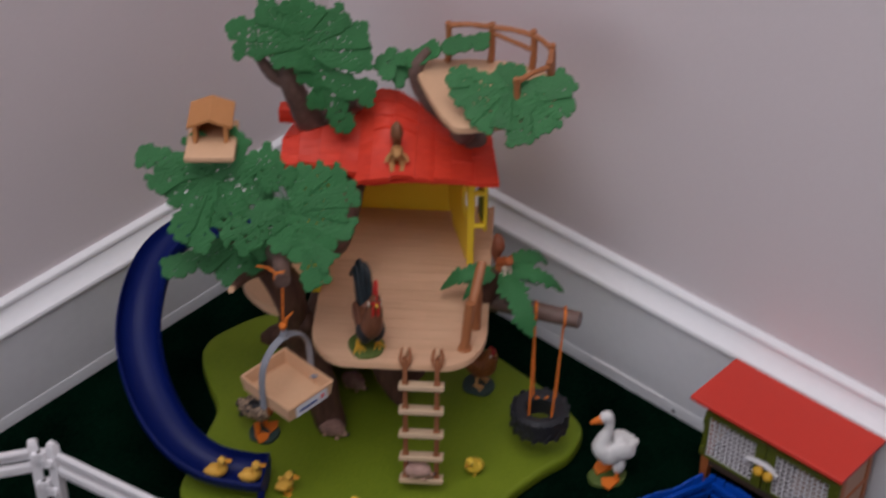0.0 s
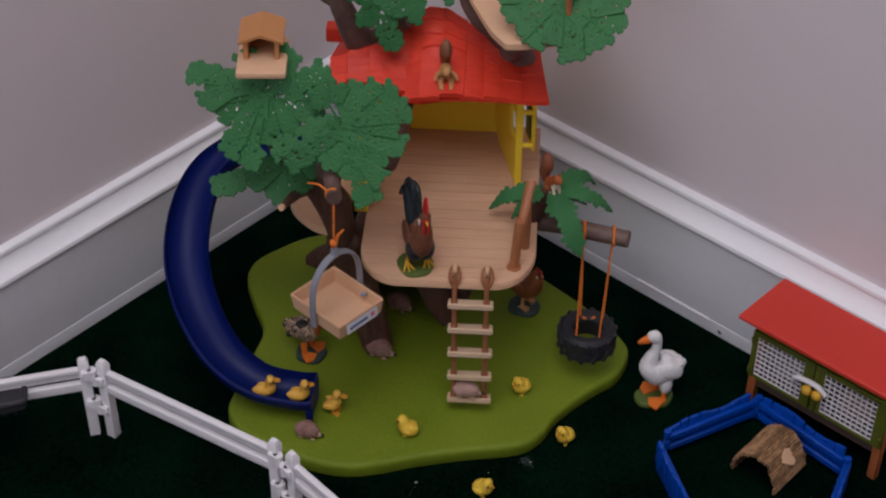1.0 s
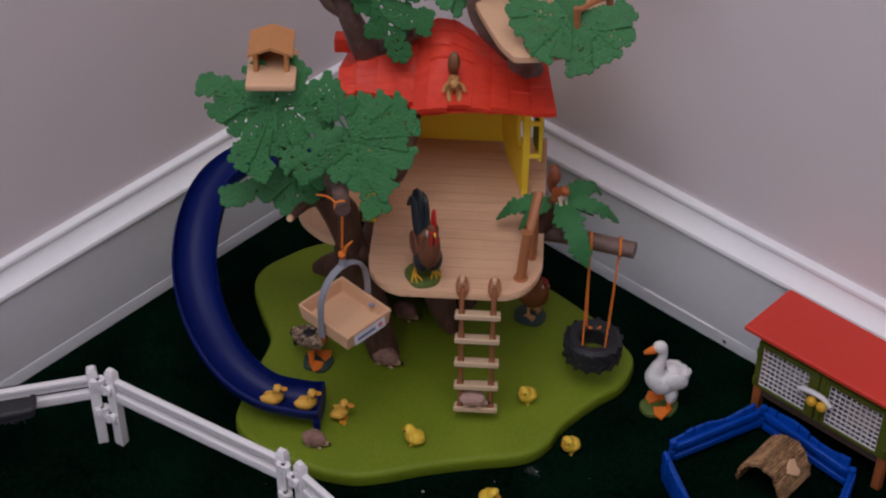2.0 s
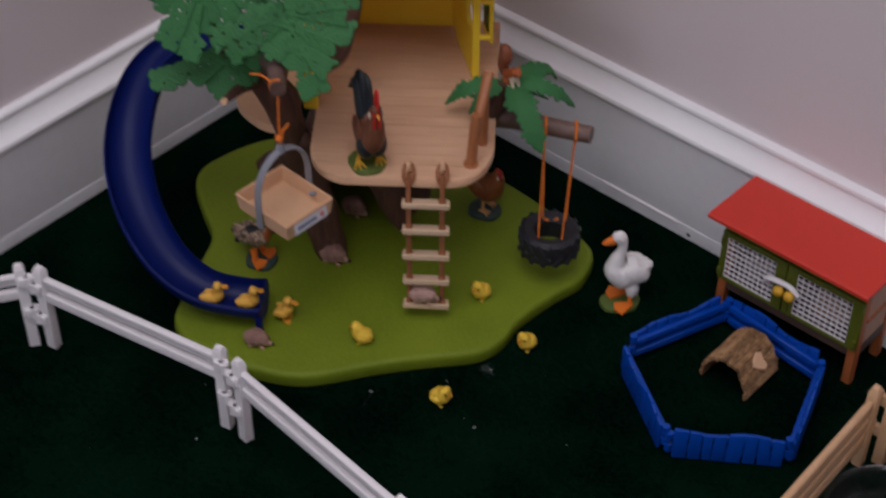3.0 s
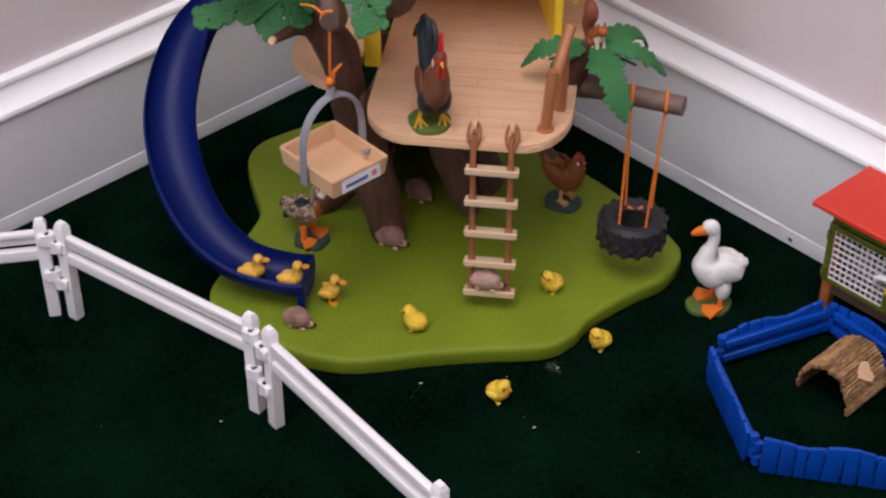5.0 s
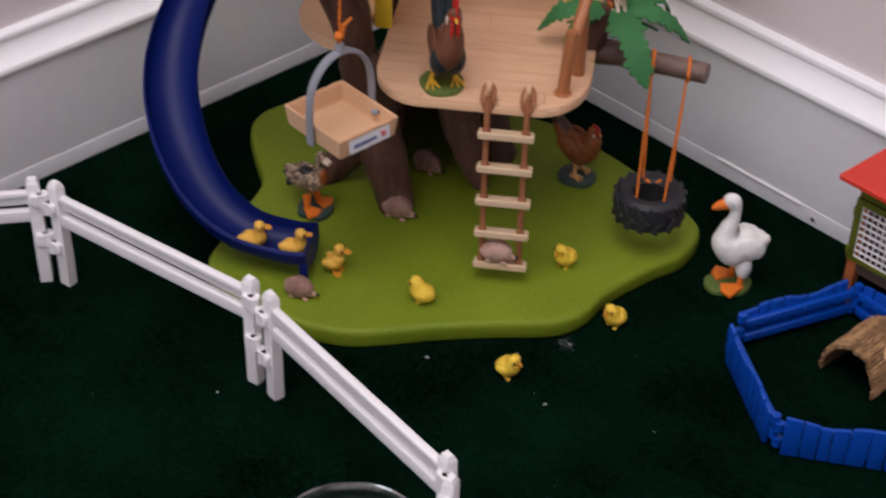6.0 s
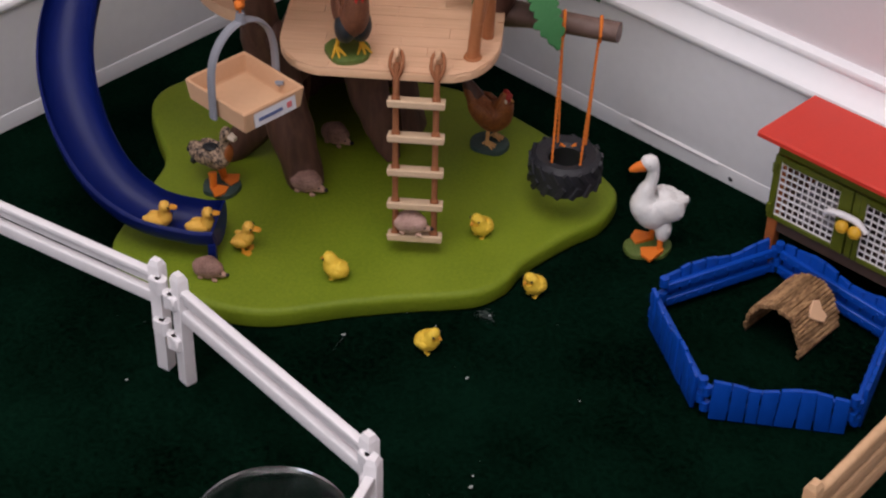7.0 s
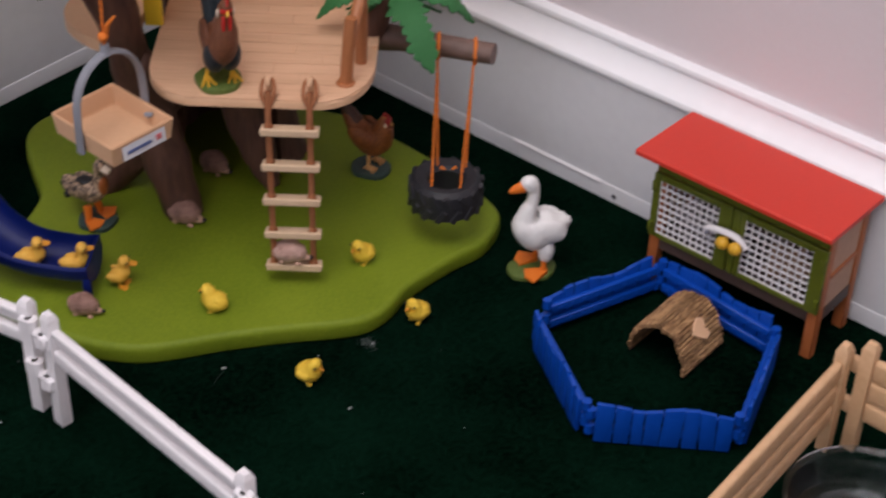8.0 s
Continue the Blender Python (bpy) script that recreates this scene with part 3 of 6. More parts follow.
def house_walls(parent):
    def wall(name, lo, hi, label=""):
        bm = bmesh.new()
        lo, hi = P(*lo), P(*hi)
        add_box(bm, (lo + hi) / 2, [abs(k) for k in hi - lo], bevel=0.0006, seg=1)
        return part(name, bm, YELLOW, parent, label)

    wall("back_wall", (-0.0795, -0.0935, 0.139), (0.0185, -0.0905, 0.214), "bright yellow plastic back wall")
    wall("left_wall", (-0.0830, -0.100, 0.139), (-0.0795, 0.012, 0.225), "bright yellow plastic side wall")
    wall("corner_post", (-0.0830, 0.0125, 0.139), (-0.0725, 0.0165, 0.225), "bright yellow corner post")
    # right wall with its oval window
    bm = bmesh.new()
    v0, v1, z0, z1, seg = -0.0905, -0.027, 0.139, 0.228, 24
    cv, cz, rv, rz = -0.0385, 0.1880, 0.0095, 0.0135
    lean = lambda v: 0.0175 * (v1 - v) / (v1 - v0)
    sheets = []
    for x in (0.0345, 0.0375):
        inner, outer = [], []
        for k in range(seg):
            g = 2 * math.pi * (k + 0.5) / seg
            c, s = math.cos(g), math.sin(g)
            inner.append(bm.verts.new(P(x - lean(cv + rv * c), cv + rv * c, cz + rz * s)))
            t = min(((v1 - cv) if c > 0 else (cv - v0)) / abs(c), ((z1 - cz) if s > 0 else (cz - z0)) / abs(s))
            outer.append(bm.verts.new(P(x - lean(cv + t * c), cv + t * c, cz + t * s)))
        sheets.append((inner, outer))
    (i0, o0), (i1, o1) = sheets
    for k in range(seg):
        j = (k + 1) % seg
        for q in ((i0[k], i0[j], o0[j], o0[k]), (i1[k], o1[k], o1[j], i1[j]), (i0[k], i1[k], i1[j], i0[j]), (o0[k], o0[j], o1[j], o1[k])):
            bm.faces.new(q)
    w = part("right_wall", bm, YELLOW, parent, "bright yellow plastic side wall with an oval window", smooth=False)
    wall_post = bmesh.new()
    add_box(wall_post, P(0.0368, -0.0255, 0.1835), (0.0055, 0.0030, 0.089), bevel=0.0005, seg=1)
    part("corner_post", wall_post, YELLOW, parent, "bright yellow corner post")
    bm = bmesh.new()
    swing = Matrix.Rotation(0.26, 3, 'Z')
    add_box(bm, P(0.0452, -0.0348, 0.192), (0.0026, 0.020, 0.042), swing, 0, 0.0008)
    part("shutter", bm, YELLOW, w, "yellow and green window shutter")
    bm = bmesh.new()
    add_box(bm, P(0.0452, -0.0348, 0.193) + swing @ Vector((0.0016, 0, 0)), (0.0016, 0.013, 0.029), swing, 0, 0.0004)
    add_box(bm, P(0.0452, -0.0348, 0.193) + swing @ Vector((-0.0016, 0, 0)), (0.0016, 0.013, 0.029), swing, 0, 0.0004)
    part("shutter_panel", bm, mat("shutter_green_plastic", (0.055, 0.10, 0.02), 0.45, grain=300, stain=40), w, "green shutter panel")
    for z in (0.176, 0.206):
        bm = bmesh.new()
        add_tube(bm, [P(0.039, -0.0255, z), P(0.047, -0.0255, z)], 0.002, 8)
        part("hinge", bm, YELLOW, w)


def ridge_z(u):
    return float(np.interp(u, (-0.112, -0.090, -0.074, -0.056, -0.038, -0.030, -0.018, -0.003, 0.020, 0.060), (0.2366, 0.2443, 0.2468, 0.2517, 0.2656, 0.2712, 0.2682, 0.2585, 0.2490, 0.2460)))


def ridge_v(u):
    return float(np.interp(u, (-0.112, -0.085, -0.070, -0.055, -0.045), (-0.038, -0.038, -0.046, -0.055, -0.060)))


def eave_z(u):
    return 0.2300 + 0.0055 / (1 + math.exp(-(u + 0.026) / 0.006))


def eave_v(u):
    return -0.020 / (1 + math.exp((u + 0.050) / 0.0035))


def roof_z(u, s):
    """Height of the front slope; s runs from 0 at the eave to 1 at the ridge."""
    return eave_z(u) + (ridge_z(u) - eave_z(u)) * (0.55 * s + 0.45 * s * s)


def roof(parent):
    bm = bmesh.new()
    n, m = 24, 5
    top, bot = [], []
    for k in range(n + 1):
        u = -0.101 + 0.147 * k / n
        row = [P(u, eave_v(u) - 0.003 + (ridge_v(u) + 0.003 - eave_v(u)) * j / m, roof_z(u, j / m) - 0.0035) for j in range(m + 1)] + [P(u, -0.116, 0.204)]
        top.append([bm.verts.new(p) for p in row])
        bot.append([bm.verts.new(p - Vector((0, 0, 0.002))) for p in row])
    for a in (top, bot):
        for k in range(n):
            for j in range(m + 1):
                bm.faces.new((a[k][j], a[k + 1][j], a[k + 1][j + 1], a[k][j + 1]))
    for k in range(n):
        for j in (0, m + 1):
            bm.faces.new((top[k][j], top[k + 1][j], bot[k + 1][j], bot[k][j]))
    for k in (0, n):
        for j in range(m + 1):
            bm.faces.new((top[k][j], top[k][j + 1], bot[k][j + 1], bot[k][j]))
    rf = part("roof", bm, RED, parent, "bright red plastic board roof with a humped ridge")
    edges = [-0.1035, -0.090, -0.075, -0.060, -0.0465, -0.036, -0.021, -0.004, 0.010, 0.024, 0.040, 0.0575]
    rnd = random.Random(9)
    for i, (a, b) in enumerate(zip(edges, edges[1:])):
        lift = (0.0, 0.0011, 0.0003, 0.0013, 0.0002, 0.0022, 0.0024, 0.0004, 0.0010, 0.0001, 0.0009)[i]
        stick = rnd.uniform(-0.0026, 0.0026)
        tilt = rnd.choice((-1, 1)) * rnd.uniform(0.0009, 0.0018)
        # lapped courses: each one's lower end stands proud of the board below
        laps = (0.60, 0.74, 0.88) if i in (5, 6) else (0.30 + 0.12 * (i % 3), 0.66 + 0.09 * (i % 2)) if i > 6 else (0.52 + 0.06 * (i % 2),)
        stops = sorted([k / 12 for k in range(13)] + [q - 0.004 for q in laps] + [q + 0.004 for q in laps])
        for side in (0, 1):
            bm = bmesh.new()
            rows = []
            for s in (stops if side == 0 else (0.0, 0.33, 0.67, 1.0)):
                pts = []
                flare = 1.0 - (0.17 * (s if side == 0 else 1.0) if a > -0.03 else 0.0)
                under = [q for q in laps if q <= s]
                lap = (0.0016 if i in (5, 6) else 0.0009 if i > 6 else 0.0003) * max(0.0, 1 - (s - under[-1]) / 0.16) if under else 0.0
                for u in (a + 0.0001, a * 0.7 + b * 0.3, a * 0.3 + b * 0.7, b - 0.0001):
                    wob = 0.0012 * noise.noise(Vector((u * 130, s * 10.8, side))) + tilt * ((u - a) / (b - a) - 0.5)
                    if side == 0:
                        pts.append(P(u if u < 0 else u * flare, eave_v((a + b) / 2) + stick * (1 - s) + (ridge_v(u) - eave_v((a + b) / 2)) * s, roof_z(u, s) + lift + wob + lap))
                    else:
                        pts.append(P(u if u < 0 else u * flare, ridge_v(u) - 0.0002 - (0.118 + ridge_v(u)) * s, ridge_z(u) + (0.206 - ridge_z(u)) * s + lift))
                rows.append([bm.verts.new(p) for p in pts] + [bm.verts.new(p - Vector((0, 0, 0.0038))) for p in pts[::-1]])
            for r0, r1 in zip(rows, rows[1:]):
                for k in range(8):
                    bm.faces.new((r0[k], r0[(k + 1) % 8], r1[(k + 1) % 8], r1[k]))
            bm.faces.new(rows[0][::-1])
            bm.faces.new(rows[-1])
            part("roof_board", bm, RED, rf)
    bm = bmesh.new()
    add_box(bm, P(-0.101, -0.078, 0.2360), (0.020, 0.012, 0.012), bevel=0.001)
    part("ridge_beam_end", bm, RED, rf, "red square beam end")


# leaves: lobed plastic sprays
def leaf_mesh(seed, lobes, width, depth=0.34, thick=0.022, droop=0.03, blunt=0.45):
    rnd = random.Random(seed)
    bm = bmesh.new()
    n = lobes * 7
    mid, lt, rt = [], [], []
    size = [[rnd.uniform(0.72, 1.22) for _ in range(lobes + 2)] for _ in range(2)]
    for k in range(n + 1):
        s = k / n
        env = width * min(1.0, (s + 0.10) / 0.30) * max(0.0, 1 - max(0.0, (s - blunt) / (1.02 - blunt)) ** 1.6)
        z = droop * math.sin(math.pi * s)
        for side, (sign, lst) in enumerate(((1, lt), (-1, rt))):
            ph = lobes * s + (0.0 if sign > 0 else 0.4)
            f = ph - math.floor(ph)
            lobe = max(0.0, 1 - abs(2 * f - 1) ** 1.9)
            w = env * size[side][int(ph)] * (1 - depth + depth * lobe) + 0.006
            lst.append(Vector((s + 0.45 * w * (1 - s), sign * w, z - 0.02 * w)))
        mid.append(Vector((s, 0, z + 0.008)))
    th = Vector((0, 0, thick))
    rows = [(lt[k], (lt[k] + mid[k]) / 2 + Vector((0, 0, 0.006)), mid[k], (rt[k] + mid[k]) / 2 + Vector((0, 0, 0.006)), rt[k]) for k in range(n + 1)]
    up = [[bm.verts.new(p) for p in r] for r in rows]
    dn = [[bm.verts.new(p - th) for p in r] for r in rows]
    for k in range(n):
        for j in range(4):
            bm.faces.new((up[k][j], up[k + 1][j], up[k + 1][j + 1], up[k][j + 1]))
            bm.faces.new((dn[k][j], dn[k][j + 1], dn[k + 1][j + 1], dn[k + 1][j]))
        for j in (0, 4):
            bm.faces.new((up[k][j], up[k + 1][j], dn[k + 1][j], dn[k][j]))
    for k in (0, n):
        for j in range(4):
            bm.faces.new((up[k][j], up[k][j + 1], dn[k][j + 1], dn[k][j]))
    return finish("leaf", bm, LEAF, True)


PALM = [leaf_mesh(11, 9, 0.13, 0.30, 0.022, 0.24, 0.45), leaf_mesh(12, 8, 0.14, 0.32, 0.022, 0.24, 0.40), leaf_mesh(13, 10, 0.185, 0.28, 0.022, 0.20, 0.60)]
LEAF_UP = Vector((0.0, -0.45, 0.9))


def put_leaf(parent, meshes, base, tip, wide, k, up=LEAF_UP, lift=0.06):
    x = (tip - base)
    length = x.length
    x = x.normalized()
    y = up.cross(x).normalized()
    z = x.cross(y)
    ob = new("leaf", meshes[k % len(meshes)])
    ob.parent = parent
    m = Matrix((x, y, z)).transposed().to_4x4()
    ob.matrix_basis = Matrix.Translation(base) @ m @ Matrix.Diagonal((length, length * wide, min(length, lift), 1))
    return ob


def oak_leaf(lobes, rnd, x, y, ang, ln):
    """Adds the round lobes of one oak-like leaf that grows from (x, y)."""
    for k in range(8):
        s = k / 7
        lobes.append((x + math.cos(ang) * ln * s, y + math.sin(ang) * ln * s, ln * (0.085 + 0.042 * s)))
    for s, reach in ((0.30, 0.21), (0.58, 0.27), (0.84, 0.20)):
        for sign in (-1, 1):
            g = ang + sign * rnd.uniform(0.9, 1.2)
            d = ln * reach * rnd.uniform(0.85, 1.15)
            for e, r in ((0.5, 0.092), (1.0, 0.120)):
                lobes.append((x + math.cos(ang) * ln * s + math.cos(g) * d * e, y + math.sin(ang) * ln * s + math.sin(g) * d * e, ln * r))


def spray_mesh(rnd, tip, others, z0, z1, size):
    """One moulded spray of a flat crown: leaves in pairs on a rib that runs from its foot to its tip, kept clear of the neighbouring ribs."""
    length = tip.length
    t = tip / length
    head = math.atan2(t.y, t.x)
    lobes = []
    pairs = max(2, int(round(length / (size * 0.56))))
    for k in range(pairs):
        r = length * (k + 0.1) / (pairs + 0.5)
        for sign in (-1, 1):
            oak_leaf(lobes, rnd, t.x * r, t.y * r, head + sign * rnd.uniform(0.70, 0.98), size * (1.12 - 0.30 * k / pairs) * rnd.uniform(0.75, 1.20))
    oak_leaf(lobes, rnd, t.x * (length - size), t.y * (length - size), head + rnd.uniform(-0.15, 0.15), size)
    L = np.array(lobes + [(t.x * length * k / 40, t.y * length * k / 40, 0.0008) for k in range(37)])
    step = 0.00048
    X, Y = np.meshgrid(np.arange(L[:, 0].min() - 0.004, L[:, 0].max() + 0.004, step), np.arange(L[:, 1].min() - 0.004, L[:, 1].max() + 0.004, step), indexing='ij')
    F = (L[:, 2] - np.hypot(X[..., None] - L[:, 0], Y[..., None] - L[:, 1])).max(-1)

    def away(p, q):
        e = q - p
        u = np.clip(((X - p.x) * e.x + (Y - p.y) * e.y) / e.length_squared, 0, 1)
        return np.hypot(X - p.x - e.x * u, Y - p.y - e.y * u)

    own = away(tip * 0.0, tip)
    for p, q in others:
        F = np.minimum(F, 0.5 * (away(p, q) - own) + 0.0016)
    inside = F > 0
    keep = inside[:-1, :-1] | inside[1:, :-1] | inside[:-1, 1:] | inside[1:, 1:]
    gx, gy = np.gradient(F, step)
    move = np.where(inside, 0.0, np.clip(-F / np.maximum(gx ** 2 + gy ** 2, 0.15), 0, step * 1.2))
    X, Y = X + gx * move, Y + gy * move
    along, across = X * t.x + Y * t.y, Y * t.x - X * t.y
    lift = z0 + (z1 - z0) * along / length + rnd.uniform(-0.12, 0.12) * across + rnd.uniform(-0.0010, 0.0010) - 2.0 * across ** 2
    relief = lift + 0.0005 * np.sqrt(np.clip(F, 0, 0.0010) / 0.0010)
    used = np.zeros(F.shape, bool)
    for di in (0, 1):
        for dj in (0, 1):
            used[di:di + keep.shape[0], dj:dj + keep.shape[1]] |= keep
    index = np.full(F.shape, -1)
    index[used] = np.arange(used.sum())
    top = np.stack([X[used], Y[used], relief[used]], 1)
    low = top - [0, 0, 0.0011]
    i, j = np.nonzero(keep)
    q = np.stack([index[i, j], index[i + 1, j], index[i + 1, j + 1], index[i, j + 1]], 1)
    m = len(top)
    edge = {(int(a), int(b)) for f in q for a, b in zip(f, np.roll(f, -1))}
    rim = [(a, b) for a, b in edge if (b, a) not in edge]
    faces = q.tolist() + (q[:, ::-1] + m).tolist() + [(b, a, a + m, b + m) for a, b in sorted(rim)]
    me = bpy.data.meshes.new("leaf_spray")
    me.from_pydata(np.concatenate([top, low]).tolist(), [], faces)
    me.materials.append(LEAF)
    me.shade_smooth()
    me.set_sharp_from_angle(angle=radians(50))
    return me


def crown(parent, name, centre, tips, seed, label, size=0.0122, face=LEAF_UP):
    """One flat clump of leaf sprays that run from its centre to the given tips."""
    rnd = random.Random(seed)
    bm = bmesh.new()
    for p in tips:
        add_tube(bm, [centre - Vector((0, 0, 0.002)), centre.lerp(p, 0.6) - Vector((0, 0, 0.0022))], [0.0013, 0.0008], 6)
    c = part(name, bm, LEAF, parent, label)
    z = face.normalized()
    x = Vector((1, 0, 0)).cross(z).cross(z).normalized() * -1
    basis = Matrix((x, z.cross(x), z)).transposed()
    flat = [basis.transposed() @ (p - centre) for p in tips]
    plan = [p.to_2d() for p in flat]
    # the ribs leave one main stalk, which runs the longest way across the clump
    main = max(plan, key=lambda p: p.length).normalized()
    ribs = []
    for p in plan:
        a = p.dot(main)
        d = (p - main * a).length
        ribs.append((main * math.copysign(min(max(abs(a) - 0.75 * d, 0.10 * abs(a)), 0.55 * abs(a) if d > 0.004 else 0.0), a), p))
    for k, (foot, p) in enumerate(ribs):
        others = [(b - foot, q - foot) for i, (b, q) in enumerate(ribs) if i != k]
        z0 = flat[k].z * foot.length / p.length
        ob = new("leaf_spray", spray_mesh(rnd, p - foot, others, z0, flat[k].z, size))
        ob.parent = c
        ob.matrix_basis = Matrix.Translation(centre + basis @ foot.to_3d()) @ basis.to_4x4()


def palm_spray(parent, centre, tips, seed, label):
    rnd = random.Random(seed)
    bm = bmesh.new()
    for p in tips:
        add_tube(bm, [centre - Vector((0, 0, 0.002)), centre.lerp(p, 0.6) - Vector((0, 0, 0.0022))], [0.0013, 0.0008], 6)
    c = part("palm_spray", bm, LEAF, parent, label)
    for k, p in enumerate(tips):
        put_leaf(c, PALM, centre.lerp(p, 0.02), p, rnd.uniform(0.95, 1.15), k)


def crowns(parent):
    front = Vector((0.0, -0.85, 0.5))
    crown(parent, "crown", P(-0.1345, 0.0627, 0.2757), [P(-0.1870, 0.057, 0.2871), P(-0.1750, 0.0607, 0.2780), P(-0.1780, 0.0667, 0.2677), P(-0.1662, 0.0704, 0.2580), P(-0.1600, 0.0823, 0.2364), P(-0.1461, 0.0859, 0.2293), P(-0.1360, 0.0779, 0.2452),
          P(-0.1254, 0.0748, 0.2514), P(-0.1140, 0.0756, 0.2498), P(-0.0964, 0.0702, 0.2606), P(-0.0920, 0.054, 0.2930), P(-0.1157, 0.0493, 0.3023), P(-0.1010, 0.0585, 0.2800), P(-0.1500, 0.050, 0.3010)], 21,
          "clump of lobed green plastic leaves under a nest box", 0.0108, front)
    crown(parent, "crown", P(-0.0800, 0.0790, 0.2640), [P(-0.0967, 0.0671, 0.287), P(-0.0820, 0.0660, 0.2890), P(-0.0690, 0.0657, 0.2896), P(-0.0455, 0.0667, 0.2878), P(-0.0355, 0.0739, 0.2747), P(-0.0430, 0.0806, 0.2640), P(-0.0390, 0.0859, 0.2528), P(-0.0500, 0.0914, 0.2428),
          P(-0.0530, 0.0968, 0.2329), P(-0.0614, 0.1045, 0.2190), P(-0.0758, 0.0969, 0.2328), P(-0.0918, 0.0939, 0.2383), P(-0.1182, 0.0924, 0.2411), P(-0.1275, 0.0896, 0.2461), P(-0.1060, 0.0830, 0.2560), P(-0.0560, 0.0660, 0.2890)], 22,
          "clump of lobed green plastic leaves over the deck", 0.0114, front)
    crown(parent, "crown", P(-0.1240, 0.0525, 0.2081), [P(-0.1770, 0.0647, 0.1928), P(-0.1332, 0.0692, 0.1872), P(-0.1187, 0.0665, 0.1906), P(-0.1107, 0.0634, 0.1945), P(-0.1003, 0.0540, 0.2063)], 23,
          "low spray of lobed green plastic leaves", 0.0110)
    crown(parent, "crown", P(-0.0840, -0.0430, 0.3160), [P(-0.1400, -0.0453, 0.3260), P(-0.1345, -0.0413, 0.3140), P(-0.1184, -0.0502, 0.3398), P(-0.0993, -0.0518, 0.3455), P(-0.0786, -0.0518, 0.3455), P(-0.0544, -0.0499, 0.3390), P(-0.0400, -0.0454, 0.3262),
          P(-0.0370, -0.0397, 0.3097), P(-0.0345, -0.0350, 0.2830), P(-0.0535, -0.0250, 0.2560), P(-0.0715, -0.0320, 0.2710), P(-0.0820, -0.0370, 0.2870), P(-0.1080, -0.0385, 0.3060)],
          24, "ragged top clump of lobed green plastic leaves", face=Vector((0, -0.9, 0.4)))
    crown(parent, "crown", P(-0.036, -0.046, 0.3000), [P(-0.012, -0.045, 0.294), P(-0.006, -0.05, 0.306)], 28, "small spray of lobed green plastic leaves")
    crown(parent, "crown", P(0.062, 0.014, 0.3210), [P(0.0193, 0.0080, 0.3270), P(0.0221, 0.0158, 0.3192), P(0.0330, 0.0260, 0.3090), P(0.0434, 0.0326, 0.3024), P(0.0560, 0.0310, 0.3040), P(0.0712, 0.0385, 0.2965), P(0.0898, 0.0320, 0.3030), P(0.1055, 0.0209, 0.3141), P(0.1030, 0.0060, 0.3290), P(0.062, -0.004, 0.3330)],
          25, "clump of lobed green plastic leaves below the lookout", face=Vector((0, -0.7, 0.7)))
    crown(parent, "crown", P(0.012, -0.042, 0.320), [P(-0.012, -0.042, 0.306), P(0.046, -0.046, 0.326)], 27, "thin spray of dark green plastic leaves", 0.008)
    palm_spray(parent, P(0.0600, 0.014, 0.1680), [P(0.017, 0.018, 0.1490), P(0.108, 0.0110, 0.1455), P(0.086, 0.053, 0.1365), P(0.034, 0.030, 0.150), P(0.095, -0.0240, 0.1430)], 26, "drooping spray of green plastic fronds")


LOOKOUT = [(-0.006, -0.050), (0.010, 0.002), (0.0225, 0.0255), (0.031, 0.0300), (0.060, 0.023), (0.088, 0.0), (0.094, -0.025), (0.085, -0.046), (0.055, -0.057), (0.022, -0.057)]


def lookout(parent):
    bm = bmesh.new()
    plan = rounded([(u, -v) for u, v in LOOKOUT], 4)
    add_pillow(bm, plan, [(0.0012, 0.2950), (0.0, 0.2958), (0.0, 0.3002), (0.0012, 0.3010)])
    lk = part("lookout", bm, TAN, parent, "round tan plank lookout with orange-brown railing")
    ring = []
    inner = rounded([(0.0505 + (u - 0.0505) * 0.92, -(-0.018 + (v + 0.018) * 0.92)) for u, v in LOOKOUT], 4)
    for k in range(1, 40, 4):
        x, y = inner[k]
        ring.append(Vector((x, y, 0.330 + 0.002 * math.sin(1.7 * k))))
        if k < 16:
            continue
        bm = bmesh.new()
        add_tube(bm, [(x, y, 0.3002), (x + 0.001, y, 0.316), (x, y, 0.3325)], [0.0026, 0.0022, 0.0024], 8, 0, 2, 1, 0.15)
        part("rail_post", bm, BROWN_POST, lk)
    for k, (a, b) in enumerate(zip(ring, ring[1:] + ring[:1])):
        if k in (0, 1, 2, 3, 9):
            continue
        bm = bmesh.new()
        add_tube(bm, [a, (a + b) / 2 + Vector((0, 0, 0.0015)), b], [0.0022, 0.0019, 0.0022], 8, 0, 2, 1, 0.15)
        if k % 2:
            add_tube(bm, [a - Vector((0, 0, 0.012)), b - Vector((0, 0, 0.004))], [0.0019, 0.0017], 8, 0, 1)
        part("rail", bm, BROWN_POST, lk)


def tree_house():
    th = thing("tree_house", TH, "toy tree house with yellow walls, red roof and green plastic leaves", "tree house")
    base_plate(th)
    trunk_parts(th)
    for build, dz in ((deck, -0.006), (house_walls, 0.0), (roof, -0.0005), (lookout, 0.001), (crowns, 0.0)):
        standing = set(th.children)
        build(th)
        for ob in th.children:
            if ob not in standing:
                ob.location = (-0.0005, SETBACK, dz)
    return th


tree_house()


